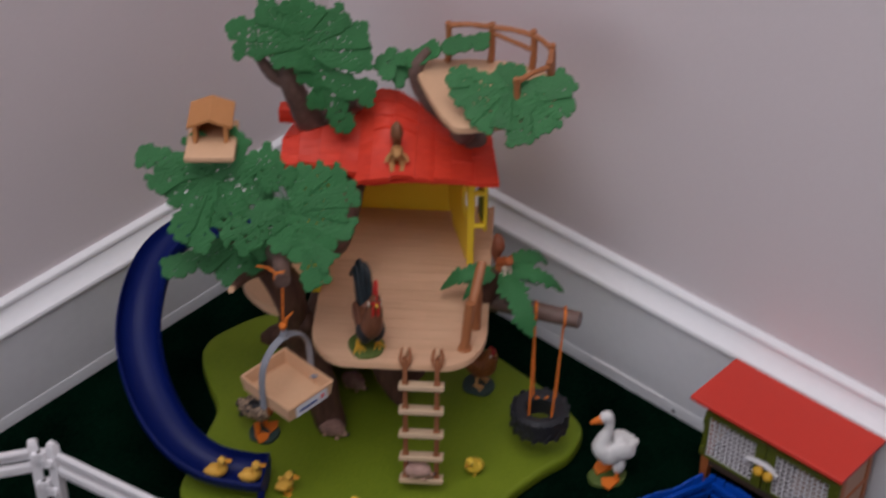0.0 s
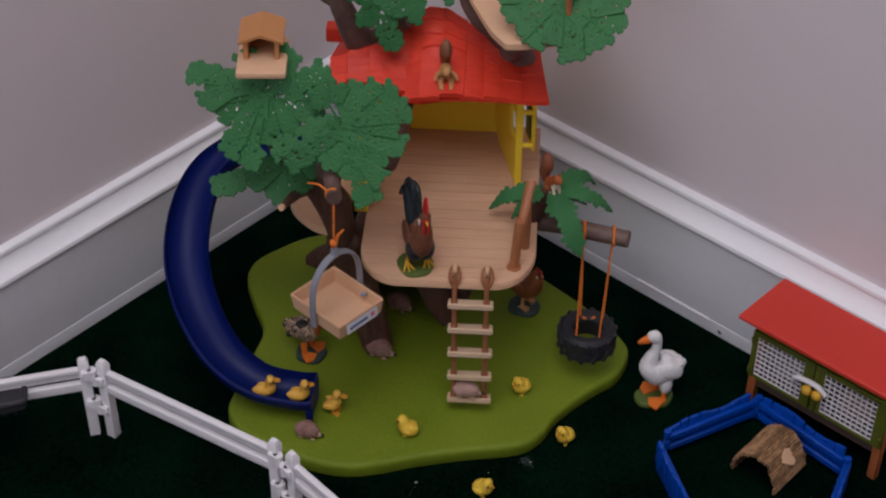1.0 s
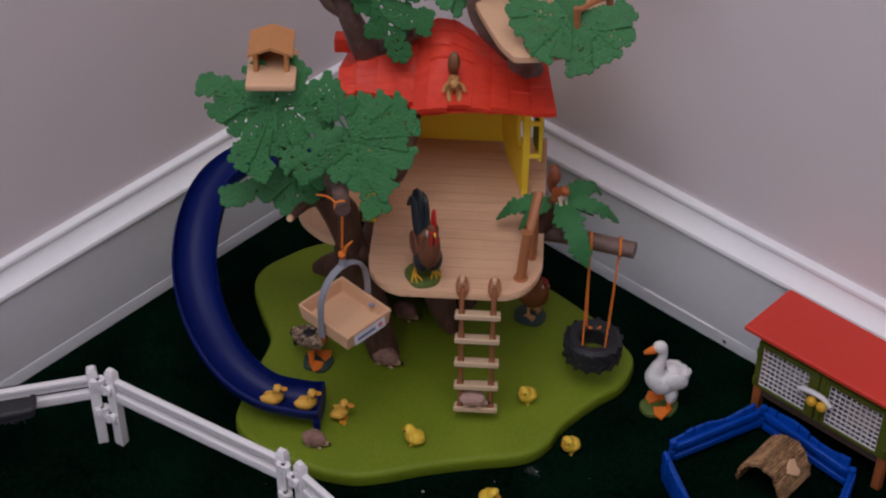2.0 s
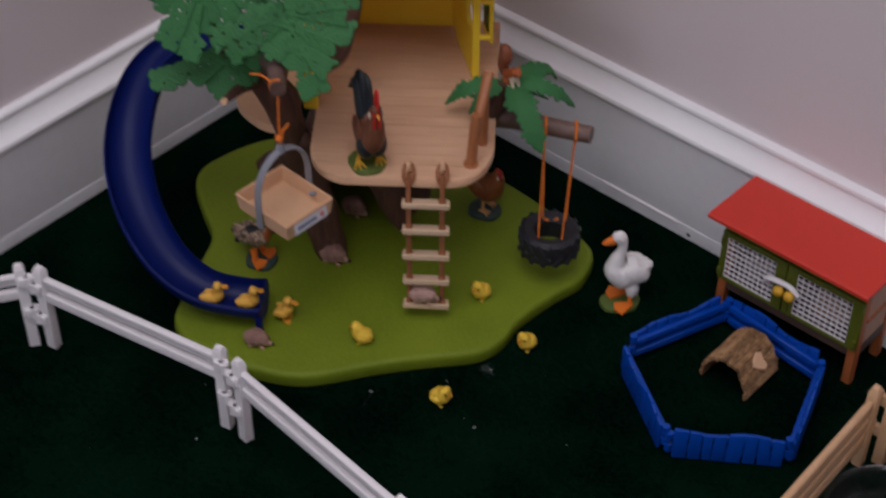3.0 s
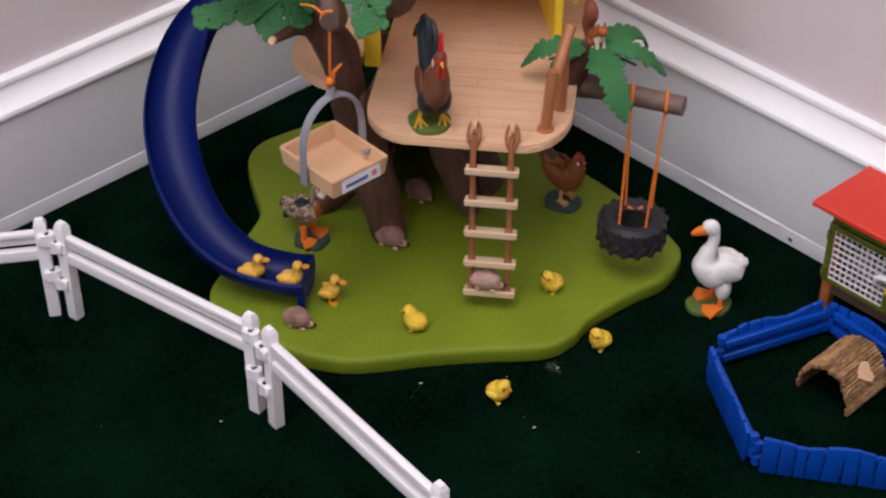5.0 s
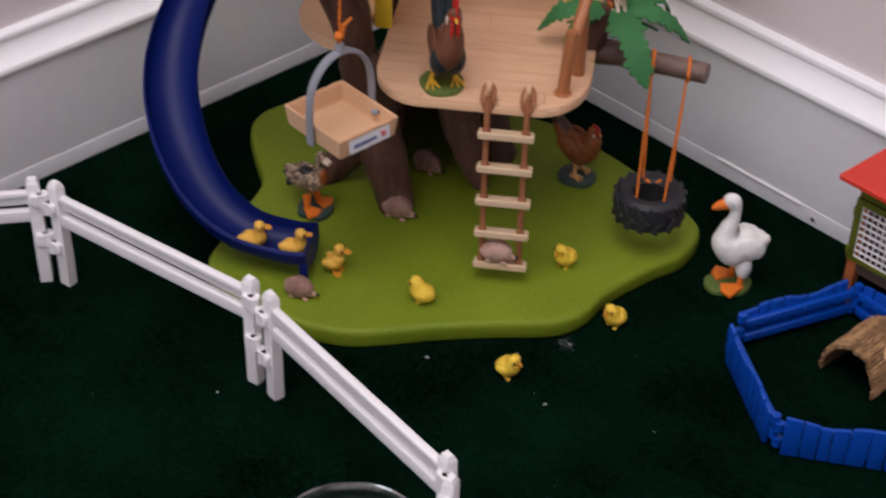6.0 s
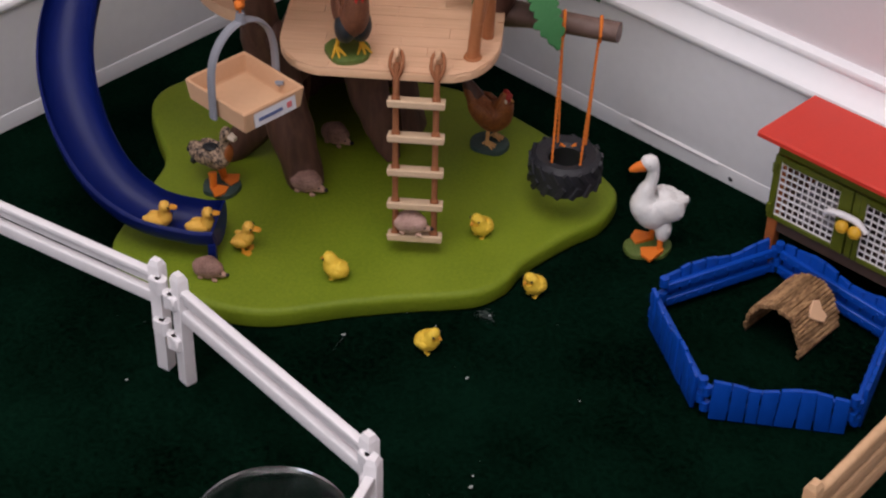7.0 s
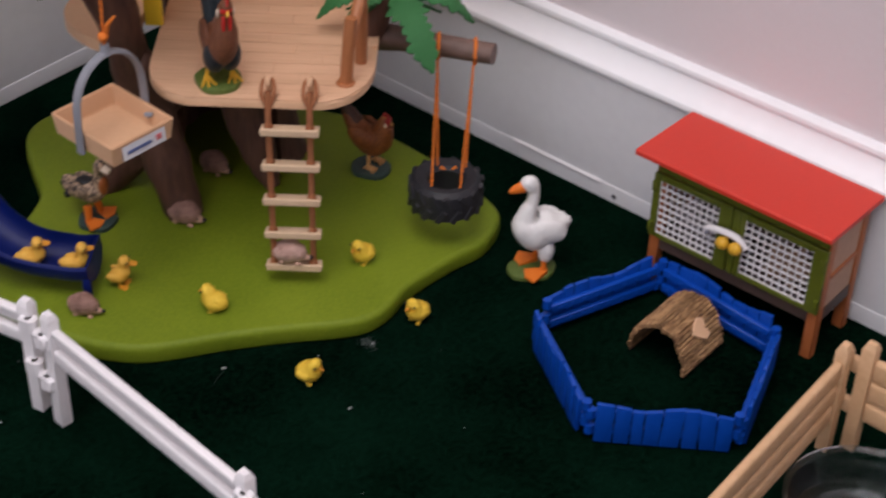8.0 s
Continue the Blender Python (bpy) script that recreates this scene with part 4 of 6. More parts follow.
# ---- slide ----
def slide():
    ob = thing("slide", TH, "glossy dark blue plastic curved slide beside the tree", "slide")
    pts = [P(-0.1077, 0.0876, 0.0328), P(-0.1231, 0.0866, 0.0318), P(-0.1528, 0.0825, 0.0362), P(-0.1797, 0.0685, 0.0498), P(-0.2000, 0.0465, 0.0738), P(-0.2103, 0.0194, 0.0994), P(-0.2088, -0.009, 0.1245), P(-0.1957, -0.0286, 0.1495), P(-0.1709, -0.0334, 0.168), P(-0.1441, -0.0252, 0.1759), P(-0.1255, -0.0145, 0.1778)]
    pts, _ = curve_through(pts, [1] * len(pts), 5)
    prof = []
    for k in range(13):
        g = math.pi * (1 + k / 12)
        prof.append((0.0152 * math.cos(g), 0.0015 + 0.0110 * (math.sin(g))))
    prof = [(-0.0164, 0.0042), (-0.0156, 0.0048)] + prof + [(0.0156, 0.0048), (0.0164, 0.0042)]
    outer = [(0.0172, 0.0030)] + [(0.0170 * math.cos(g), 0.0005 - 0.0124 * math.sin(-g)) for g in [math.pi * (2 - k / 12) for k in range(13)]] + [(-0.0172, 0.0030)]
    sec = prof + outer
    bm = bmesh.new()
    rings = []
    n = len(pts)
    for i, p in enumerate(pts):
        t = (pts[min(i + 1, n - 1)] - pts[max(i - 1, 0)]).normalized()
        side = t.cross(Vector((0, 0, 1))).normalized()
        up = side.cross(t)
        rings.append([bm.verts.new(p + side * a + up * b) for a, b in sec])
    m = len(sec)
    for r0, r1 in zip(rings, rings[1:]):
        for k in range(m):
            bm.faces.new((r0[k], r0[(k + 1) % m], r1[(k + 1) % m], r1[k]))
    bm.faces.new(rings[0])
    bm.faces.new(rings[-1][::-1])
    # the foot of the chute ends in a low closed lip
    lip = []
    for i, push in ((0, -0.0016), (0, 0.0)):
        p, t = pts[0], (pts[0] - pts[1]).normalized()
        side = t.cross(Vector((0, 0, 1))).normalized()
        up = side.cross(t)
        lip.append([bm.verts.new(p + t * (push + 0.0004) + side * a + up * b) for a, b in prof])
    bm.faces.new(lip[0])
    bm.faces.new(lip[1][::-1])
    for k in range(len(prof)):
        j = (k + 1) % len(prof)
        bm.faces.new((lip[0][k], lip[0][j], lip[1][j], lip[1][k]))
    part("chute", bm, BLUE, ob, "glossy dark blue half-pipe chute")
    for u, v, w in ((-0.1100, 0.1021, 0.005), (-0.1420, 0.075, 0.006)):
        bm = bmesh.new()
        add_box(bm, P(u, v, 0.0200), (w, 0.004, 0.0165), bevel=0.0008)
        part("foot", bm, BLUE, ob)


slide()


# ---- rope ladder ----
def rope_ladder():
    ob = thing("rope_ladder", TH, "hanging ladder of pale rungs on brown ropes, hooked on the deck", "ladder")
    zs = [(0.1205, 0.0800), (0.0968, 0.0798), (0.0730, 0.0796), (0.0492, 0.0794), (0.0255, 0.0792)]
    for k, (z, v) in enumerate(zs):
        bm = bmesh.new()
        add_box(bm, P(0.0075, v, z), (0.0325, 0.0085, 0.0032), bevel=0.0008)
        add_box(bm, P(0.0075, v + 0.0032, z + 0.0015), (0.0330, 0.0020, 0.0030), bevel=0.0006)
        part("rung", bm, RUNG, ob)
    for u in (-0.0042, 0.0187):
        bm = bmesh.new()
        add_tube(bm, [P(u, 0.0765, 0.144), P(u, 0.0795, 0.132), P(u, 0.0800, 0.1205), P(u, 0.0798, 0.0968), P(u, 0.0796, 0.0730), P(u, 0.0794, 0.0492), P(u, 0.0792, 0.0240)], 0.0018, 8, 0, 2)
        for z, v in zs:
            add_lathe(bm, [(0.0, z + 0.0015), (0.0025, z + 0.0015), (0.0025, z + 0.0035), (0.0020, z + 0.0050), (0.0, z + 0.0050)], 10, 0, P(u, v, 0))
        part("side_rope", bm, ROPE_BROWN, ob, "brown plastic rope with knots")
        bm = bmesh.new()
        add_tube(bm, [P(u, 0.0790, 0.134), P(u - 0.0034, 0.0780, 0.142), P(u - 0.0030, 0.073, 0.1475), P(u, 0.070, 0.1488), P(u + 0.0030, 0.073, 0.1475), P(u + 0.0034, 0.0780, 0.142), P(u, 0.0790, 0.134)], 0.0011, 8, 0, 3)
        part("loop", bm, ROPE_BROWN, ob)


rope_ladder()


# ---- tyre swing ----
def tyre_swing():
    ob = thing("tyre_swing", TH @ Matrix.Translation(P(0.0945, 0.0250, 0.0445)), "black toy tyre hung on orange cords from the beam", "swing")
    bm = bmesh.new()
    add_lathe(bm, [(0.0105, -0.007), (0.0125, -0.0095), (0.0185, -0.0108), (0.0215, -0.008), (0.0222, 0.0), (0.0215, 0.008), (0.0185, 0.0108), (0.0125, 0.0095), (0.0105, 0.007), (0.0125, 0.0)], 40, 0, closed=True)
    ty = part("tyre", bm, TYRE, ob, "black rubber tractor tyre with chunky tread")
    for row in (-1, 1):
        bm = bmesh.new()
        for k in range(15):
            g = 2 * math.pi * (k + (0.5 if row > 0 else 0)) / 15
            rot = Matrix.Rotation(g, 3, 'Z') @ Matrix.Rotation(row * 0.55, 3, 'X')
            add_box(bm, Matrix.Rotation(g, 3, 'Z') @ Vector((0.0218, 0, row * 0.0050)), (0.0020, 0.0036, 0.0095), rot, 0, 0.0004, 1)
        part("tread", bm, TYRE, ty, smooth=False)
    ends = [(P(-0.0085, 0.012, 0.011), P(-0.0070, -0.0100, 0.1000)), (P(0.0085, 0.013, 0.011), P(0.0143, -0.0050, 0.1005))]
    for (lo, hi) in ends:
        bm = bmesh.new()
        add_rope(bm, [lo, hi], 0.0008)
        add_rope(bm, [hi - Vector((0.0006, 0, 0.004)), lo + P(0.003, -0.022, 0.0)], 0.0008)
        loop = [hi + P(0, -0.003 + 0.0076 * math.cos(g), -0.0070 + 0.0076 * math.sin(g)) for g in [2 * math.pi * k / 10 for k in range(11)]]
        add_tube(bm, loop, 0.0011, 6)
        part("cord", bm, ROPE_ORANGE, ob, "orange twisted cord")
    bm = bmesh.new()
    add_tube(bm, [P(-0.004, -0.011, 0.009), P(0.001, -0.012, 0.006), P(0.006, -0.011, 0.0095)], 0.0011, 6)
    part("knot", bm, ROPE_ORANGE, ob)


tyre_swing()


# ---- basket hoist ----
def basket():
    c = P(-0.0860, 0.0970, -0.0020)
    ob = thing("hanging_basket", TH @ Matrix.Translation(c), "pale tan plastic tray hung by a grey handle and orange cord", "basket")
    turn = Matrix.Rotation(math.atan2(-0.033, 0.039), 3, 'Z')
    a, b = 0.0256, 0.0214
    bm = bmesh.new()
    zb, zt = 0.127, 0.1405
    ring = lambda k, z: [bm.verts.new(turn @ Vector((sx * a * k, sy * b * k, z))) for sx, sy in ((-1, -1), (1, -1), (1, 1), (-1, 1))]
    r = [ring(0.93, zb), ring(1.0, zt), ring(0.93, zt), ring(0.87, zb + 0.0022)]
    bm.faces.new(r[0][::-1])
    for q0, q1 in zip(r, r[1:]):
        for k in range(4):
            bm.faces.new((q0[k], q0[(k + 1) % 4], q1[(k + 1) % 4], q1[k]))
    bm.faces.new(r[3])
    bmesh.ops.bevel(bm, geom=bm.edges[:], offset=0.0006, segments=2, affect='EDGES')
    tray = part("tray", bm, TAN, ob, "pale tan plastic tray with low sides")
    bm = bmesh.new()
    pts = [turn @ Vector((0, -b - 0.0012, 0.127))]
    for k in range(13):
        g = math.pi * k / 12
        pts.append(turn @ Vector((0, -(b + 0.0012) * math.cos(g) * (0.9 + 0.1 * abs(math.cos(g))), 0.1445 + 0.0345 * math.sin(g) ** 0.75)))
    pts.append(turn @ Vector((0, b + 0.0012, 0.127)))
    add_tube(bm, pts, 0.0016, 8, 0, 2, 1.9)
    add_tube(bm, [Vector((0, 0, 0.1785)), Vector((0, 0, 0.1845))], [0.0034, 0.0024], 10)
    part("handle", bm, GREY, ob, "grey plastic arched handle")
    bm = bmesh.new()
    p = turn @ Vector((a * 0.965 + 0.0007, 0.0, 0.1338))
    add_box(bm, p, (0.0007, 0.029, 0.0085), (turn @ Matrix.Rotation(-0.12, 3, 'Y')))
    part("sticker", bm, STICKER, tray, "white sticker with plain blue and red shapes", smooth=False)
    bm = bmesh.new()
    add_box(bm, turn @ Vector((a * 0.965 + 0.0012, -0.0035, 0.1336)), (0.0007, 0.0165, 0.0018), (turn @ Matrix.Rotation(-0.12, 3, 'Y')))
    part("bar", bm, STICKER_BLUE, tray, smooth=False)
    bm = bmesh.new()
    add_box(bm, turn @ Vector((a * 0.965 + 0.0012, 0.0098, 0.1340)), (0.0007, 0.0034, 0.0034), (turn @ Matrix.Rotation(-0.12, 3, 'Y')), 0, 0.0003)
    part("red_shape", bm, STICKER_RED, tray, smooth=False)
    bm = bmesh.new()
    add_tube(bm, [turn @ Vector((0.008, b * 0.86, 0.1345)), turn @ Vector((0.008, b * 0.86 - 0.002, 0.1365)), turn @ Vector((0.0110, b * 0.86, 0.1368))], 0.0014, 6)
    part("catch", bm, GREY, tray)
    top = P(-0.0850, 0.0970, 0.2270) - c
    bm = bmesh.new()
    add_rope(bm, [Vector((0, 0, 0.183)), Vector((0, 0, 0.20)), top - Vector((0, 0.0, 0.004))], 0.0009)
    add_tube(bm, [Vector((0.001, 0, 0.189)), Vector((0.003, -0.001, 0.197)), Vector((0.007, -0.001, 0.202))], [0.0013, 0.0012, 0.0008], 6)
    add_blob(bm, (0, 0, 0.189), (0.0028, 0.0028, 0.0030), rough=0.3)
    over = [P(-0.0848, 0.0950, 0.2270) - c + Vector((0.0056 * math.cos(g), 0, 0.0056 * math.sin(g))) for g in [radians(255 - 14 * k) for k in range(14)]]
    add_tube(bm, over, 0.0008, 6)
    add_tube(bm, [over[-6], over[-6] + P(-0.006, -0.004, 0.0022), over[-6] + P(-0.014, -0.006, 0.0015)], [0.0008, 0.0008, 0.0005], 6, 0, 2)
    part("cord", bm, ROPE_ORANGE, ob, "orange twisted cord with a knot")


basket()


# ---- nest box ----
def nest_box():
    ob = thing("nest_box", TH @ Matrix.Translation(P(-0.1358, 0.0475, 0.2950)) @ Matrix.Rotation(0.075, 4, 'Z'), "tan toy nest box with orange gable roof, resting on leaves", "nest box")
    shell = mat("nest_orange_plastic", (0.52, 0.235, 0.085), 0.5, (0.45, 0.20, 0.07), 300, 40, 0.6, 0.1, 0.35)
    bm = bmesh.new()
    add_box(bm, P(0, -0.0085, 0.0026), (0.0335, 0.0450, 0.0052), bevel=0.0018)
    part("floor_board", bm, TAN, ob, "pale tan floor board with rounded corners")
    for name, lo, hi in (("side_wall", (-0.0115, -0.029, 0.0050), (-0.0090, -0.004, 0.0190)), ("side_wall", (0.0090, -0.029, 0.0050), (0.0115, -0.004, 0.0190)),
                         ("back_wall", (-0.0090, -0.029, 0.0050), (0.0090, -0.027, 0.0215)), ("post", (-0.0118, -0.0042, 0.0050), (-0.0088, -0.0018, 0.0195)), ("post", (0.0088, -0.0042, 0.0050), (0.0118, -0.0018, 0.0195))):
        bm = bmesh.new()
        add_box(bm, (P(*lo) + P(*hi)) / 2, [abs(k) for k in P(*hi) - P(*lo)], bevel=0.0004, seg=1)
        part(name, bm, shell, ob)
    for sign in (-1, 1):
        bm = bmesh.new()
        sec = [(0.0, 0.0235), (sign * 0.0150, 0.0178), (sign * 0.0150, 0.0198), (0.0, 0.0256)]
        rows = [[bm.verts.new(P(u, v, z)) for u, z in sec] for v in (0.000, -0.0300)]
        for k in range(4):
            bm.faces.new((rows[0][k], rows[0][(k + 1) % 4], rows[1][(k + 1) % 4], rows[1][k]))
        bm.faces.new(rows[0])
        bm.faces.new(rows[1][::-1])
        part("roof_slope", bm, shell, ob, "orange-tan gable roof half", smooth=False)


nest_box()


# ---- toy figures, each one mesh, facing +x ----
def web_foot(bm, x, y, z, s, mi, turn=0.0):
    r = Matrix.Rotation(turn, 3, 'Z')
    pts = [(-0.25, -0.12), (0.75, -0.62), (0.88, -0.30), (1.0, 0.0), (0.88, 0.30), (0.75, 0.62), (-0.25, 0.12)]
    lo = [bm.verts.new(Vector((x, y, z)) + r @ Vector((a * s, b * s, 0))) for a, b in pts]
    hi = [bm.verts.new(Vector((x, y, z)) + r @ Vector((a * s, b * s, s * (0.22 if k in (0, 6) else 0.10)))) for k, (a, b) in enumerate(pts)]
    bm.faces.new(lo[::-1]).material_index = mi
    bm.faces.new(hi).material_index = mi
    for k in range(7):
        bm.faces.new((lo[k], lo[(k + 1) % 7], hi[(k + 1) % 7], hi[k])).material_index = mi


def base_disc(bm, rx, ry, h, mi, seed=0):
    rnd = random.Random(seed)
    plan = rounded([(rx * math.cos(g) * rnd.uniform(0.9, 1.08), ry * math.sin(g) * rnd.uniform(0.9, 1.08)) for g in [2 * math.pi * k / 9 for k in range(9)]], 3)
    add_slab(bm, plan, 0, h, mi, h * 0.4, 2)


def goose_figure(x, y, rz):
    bm = bmesh.new()
    add_tube(bm, [(-0.0295, 0, 0.0375), (-0.0225, 0, 0.0355), (-0.0110, 0, 0.0332), (-0.0005, 0, 0.0325), (0.0066, 0, 0.0368), (0.0066, 0, 0.0445), (0.0030, 0, 0.0530), (0.0022, 0, 0.0610), (0.0046, 0, 0.0663), (0.0090, 0, 0.0668), (0.0122, 0, 0.0650)],
             [0.0022, 0.0068, 0.0130, 0.0145, 0.0120, 0.0075, 0.0050, 0.0046, 0.0058, 0.0054, 0.0028], 18, 0, 4)
    for s in (-1, 1):
        add_blob(bm, (-0.0105, s * 0.0098, 0.0350), (0.0150, 0.0052, 0.0088), Matrix.Rotation(-0.10, 3, 'Y'), 0, rough=0.12)
        add_blob(bm, (-0.0190, s * 0.0070, 0.0372), (0.0090, 0.0030, 0.0040), Matrix.Rotation(s * 0.30, 3, 'Z'), 0, 12, 8, 0.12)
        add_blob(bm, (-0.0095, s * 0.0066, 0.0190), (0.0068, 0.0058, 0.0095), None, 0)
        add_tube(bm, [(-0.008, s * 0.007, 0.016), (-0.0055 - 0.002 * s, s * 0.0095, 0.0035)], [0.0025, 0.0022], 8, 1)
        add_blob(bm, (0.0068, s * 0.0048, 0.0670), (0.0011, 0.0009, 0.0009), None, 2, 8, 6)
    add_tube(bm, [(0.0100, 0, 0.0655), (0.0160, 0, 0.0642), (0.0220, 0, 0.0625)], [0.0044, 0.0034, 0.0015], 10, 1, 3, 1.0)
    web_foot(bm, -0.004, -0.0098, 0.0028, 0.0152, 1, -0.2)
    web_foot(bm, -0.0065, 0.0098, 0.0028, 0.0152, 1, 0.2)
    base_disc(bm, 0.0205, 0.0155, 0.003, 3, 3)
    solid("goose_figure", bm, [GOOSE, ORANGE, DARK, FIG_BASE], pose(x, y, 0, 0, 0, rz) @ Matrix.Diagonal((0.76, 0.74, 0.985, 1)), "white toy goose with orange beak and feet on a green base", "toy goose")


def chick_figure(m, k):
    bm = bmesh.new()
    if k == "chick":
        add_tube(bm, [(-0.0090, 0, 0.0114), (-0.0062, 0, 0.0100), (-0.0010, 0, 0.0093), (0.0026, 0, 0.0116), (0.0044, 0, 0.0150), (0.0062, 0, 0.0174), (0.0084, 0, 0.0168)], [0.0022, 0.0066, 0.0083, 0.0074, 0.0061, 0.0055, 0.0028], 14, 0, 3, 1.0, 0.12)
        add_tube(bm, [(0.0096, 0, 0.0164), (0.0122, 0, 0.0150)], [0.0015, 0.0005], 7, 1)
        for s in (-1, 1):
            add_blob(bm, (-0.0012, s * 0.0068, 0.0092), (0.0052, 0.0020, 0.0036), None, 0, 10, 7, 0.2)
            add_blob(bm, (0.0080, s * 0.0046, 0.0184), (0.0010, 0.0008, 0.0010), None, 2, 8, 6)
            add_tube(bm, [(0.0, s * 0.003, 0.004), (0.001, s * 0.0035, 0.0006)], 0.0013, 6, 0)
            web_foot(bm, 0.001, s * 0.0035, 0.0, 0.0034, 0)
    else:
        h = 0.0 if k == "standing" else -0.005
        if k == "standing":
            body = [(-0.0085, 0, 0.0080), (-0.0050, 0, 0.0075), (0.0002, 0, 0.0095), (0.0026, 0, 0.0130), (0.0032, 0, 0.0175), (0.0050, 0, 0.0212), (0.0076, 0, 0.0212)]
        else:
            body = [(-0.0115, 0, 0.0065), (-0.0070, 0, 0.0045), (0.0, 0, 0.0040), (0.0040, 0, 0.0065), (0.0040, 0, 0.0120), (0.0052, 0, 0.0160), (0.0078, 0, 0.0162)]
        add_tube(bm, body, [0.0014, 0.0050, 0.0062, 0.0056, 0.0036, 0.0048, 0.0024], 14, 0, 3, 1.0, 0.1)
        add_tube(bm, [(0.0082, 0, 0.0205 + h), (0.0118, 0, 0.0198 + h), (0.0135, 0, 0.0200 + h)], [0.0018, 0.0017, 0.0009], 8, 1, 2, 1.5)
        for s in (-1, 1):
            add_blob(bm, (-0.002, s * 0.0056, 0.0100 + h), (0.0058, 0.0018, 0.0032), Matrix.Rotation(0.2, 3, 'Y'), 0, 10, 7, 0.2)
            add_blob(bm, (0.0072, s * 0.0040, 0.0220 + h), (0.0009, 0.0007, 0.0009), None, 2, 8, 6)
            if k == "standing":
                add_tube(bm, [(0.0, s * 0.003, 0.005), (0.001, s * 0.0035, 0.0006)], 0.0012, 6, 1)
                web_foot(bm, 0.001, s * 0.0035, 0.0, 0.0058, 1)
    if k == "chick":
        return solid("chick_figure", bm, [CHICK, BEAK, DARK], m @ Matrix.Scale(0.79, 4), "fluffy bright yellow toy chick", "toy chick", "yellow toy chicks")
    return solid("duckling_figure", bm, [DUCKLING, BEAK, DARK], m @ Matrix.Scale(0.84, 4), "golden yellow toy duckling " + ("standing by the slide" if k == "standing" else "sitting in the slide"), "toy duckling", "toy ducklings")


def hedgehog_figure(m, where, size=0.94, paint=HEDGEHOG, tone="pinkish brown"):
    bm = bmesh.new()
    add_tube(bm, [(-0.0115, 0, 0.0045), (-0.0085, 0, 0.0065), (-0.001, 0, 0.0082), (0.005, 0, 0.0072), (0.008, 0, 0.0055)], [0.0030, 0.0062, 0.0082, 0.0066, 0.0040], 16, 0, 4, 1.0, 0.16)
    rnd = random.Random(5)
    for k in range(130):
        a, b = rnd.uniform(0, 2 * math.pi), rnd.uniform(0.15, 1.0)
        d = Vector((math.cos(a) * math.sqrt(1 - b * b), math.sin(a) * math.sqrt(1 - b * b), b))
        p = Vector((-0.0015, 0, 0.0075)) + Vector((d.x * 0.0088, d.y * 0.0075, d.z * 0.0080))
        add_tube(bm, [p - d * 0.001, p + d * 0.0007 + Vector((-0.0009, 0, 0))], [0.0009, 0.0003], 4, 0)
    add_tube(bm, [(0.006, 0, 0.0055), (0.0095, 0, 0.0045), (0.0125, 0, 0.0042)], [0.0042, 0.0026, 0.0012], 10, 1, 3)
    add_blob(bm, (0.0132, 0, 0.0048), (0.0015, 0.0015, 0.0014), None, 2, 8, 6)
    for s in (-1, 1):
        add_blob(bm, (0.0090, s * 0.0024, 0.0064), (0.0010, 0.0008, 0.0010), None, 2, 8, 6)
        add_blob(bm, (0.0058, s * 0.0040, 0.0088), (0.0010, 0.0014, 0.0016), None, 1, 8, 6)
        for x in (-0.006, 0.005):
            add_blob(bm, (x, s * 0.0045, 0.0014), (0.0024, 0.0014, 0.0015), None, 1, 8, 6)
    solid("hedgehog_figure", bm, [paint, HEDGE_FACE, DARK], m @ Matrix.Scale(size, 4), "small " + tone + " toy hedgehog " + where, "toy hedgehog", "toy hedgehogs")


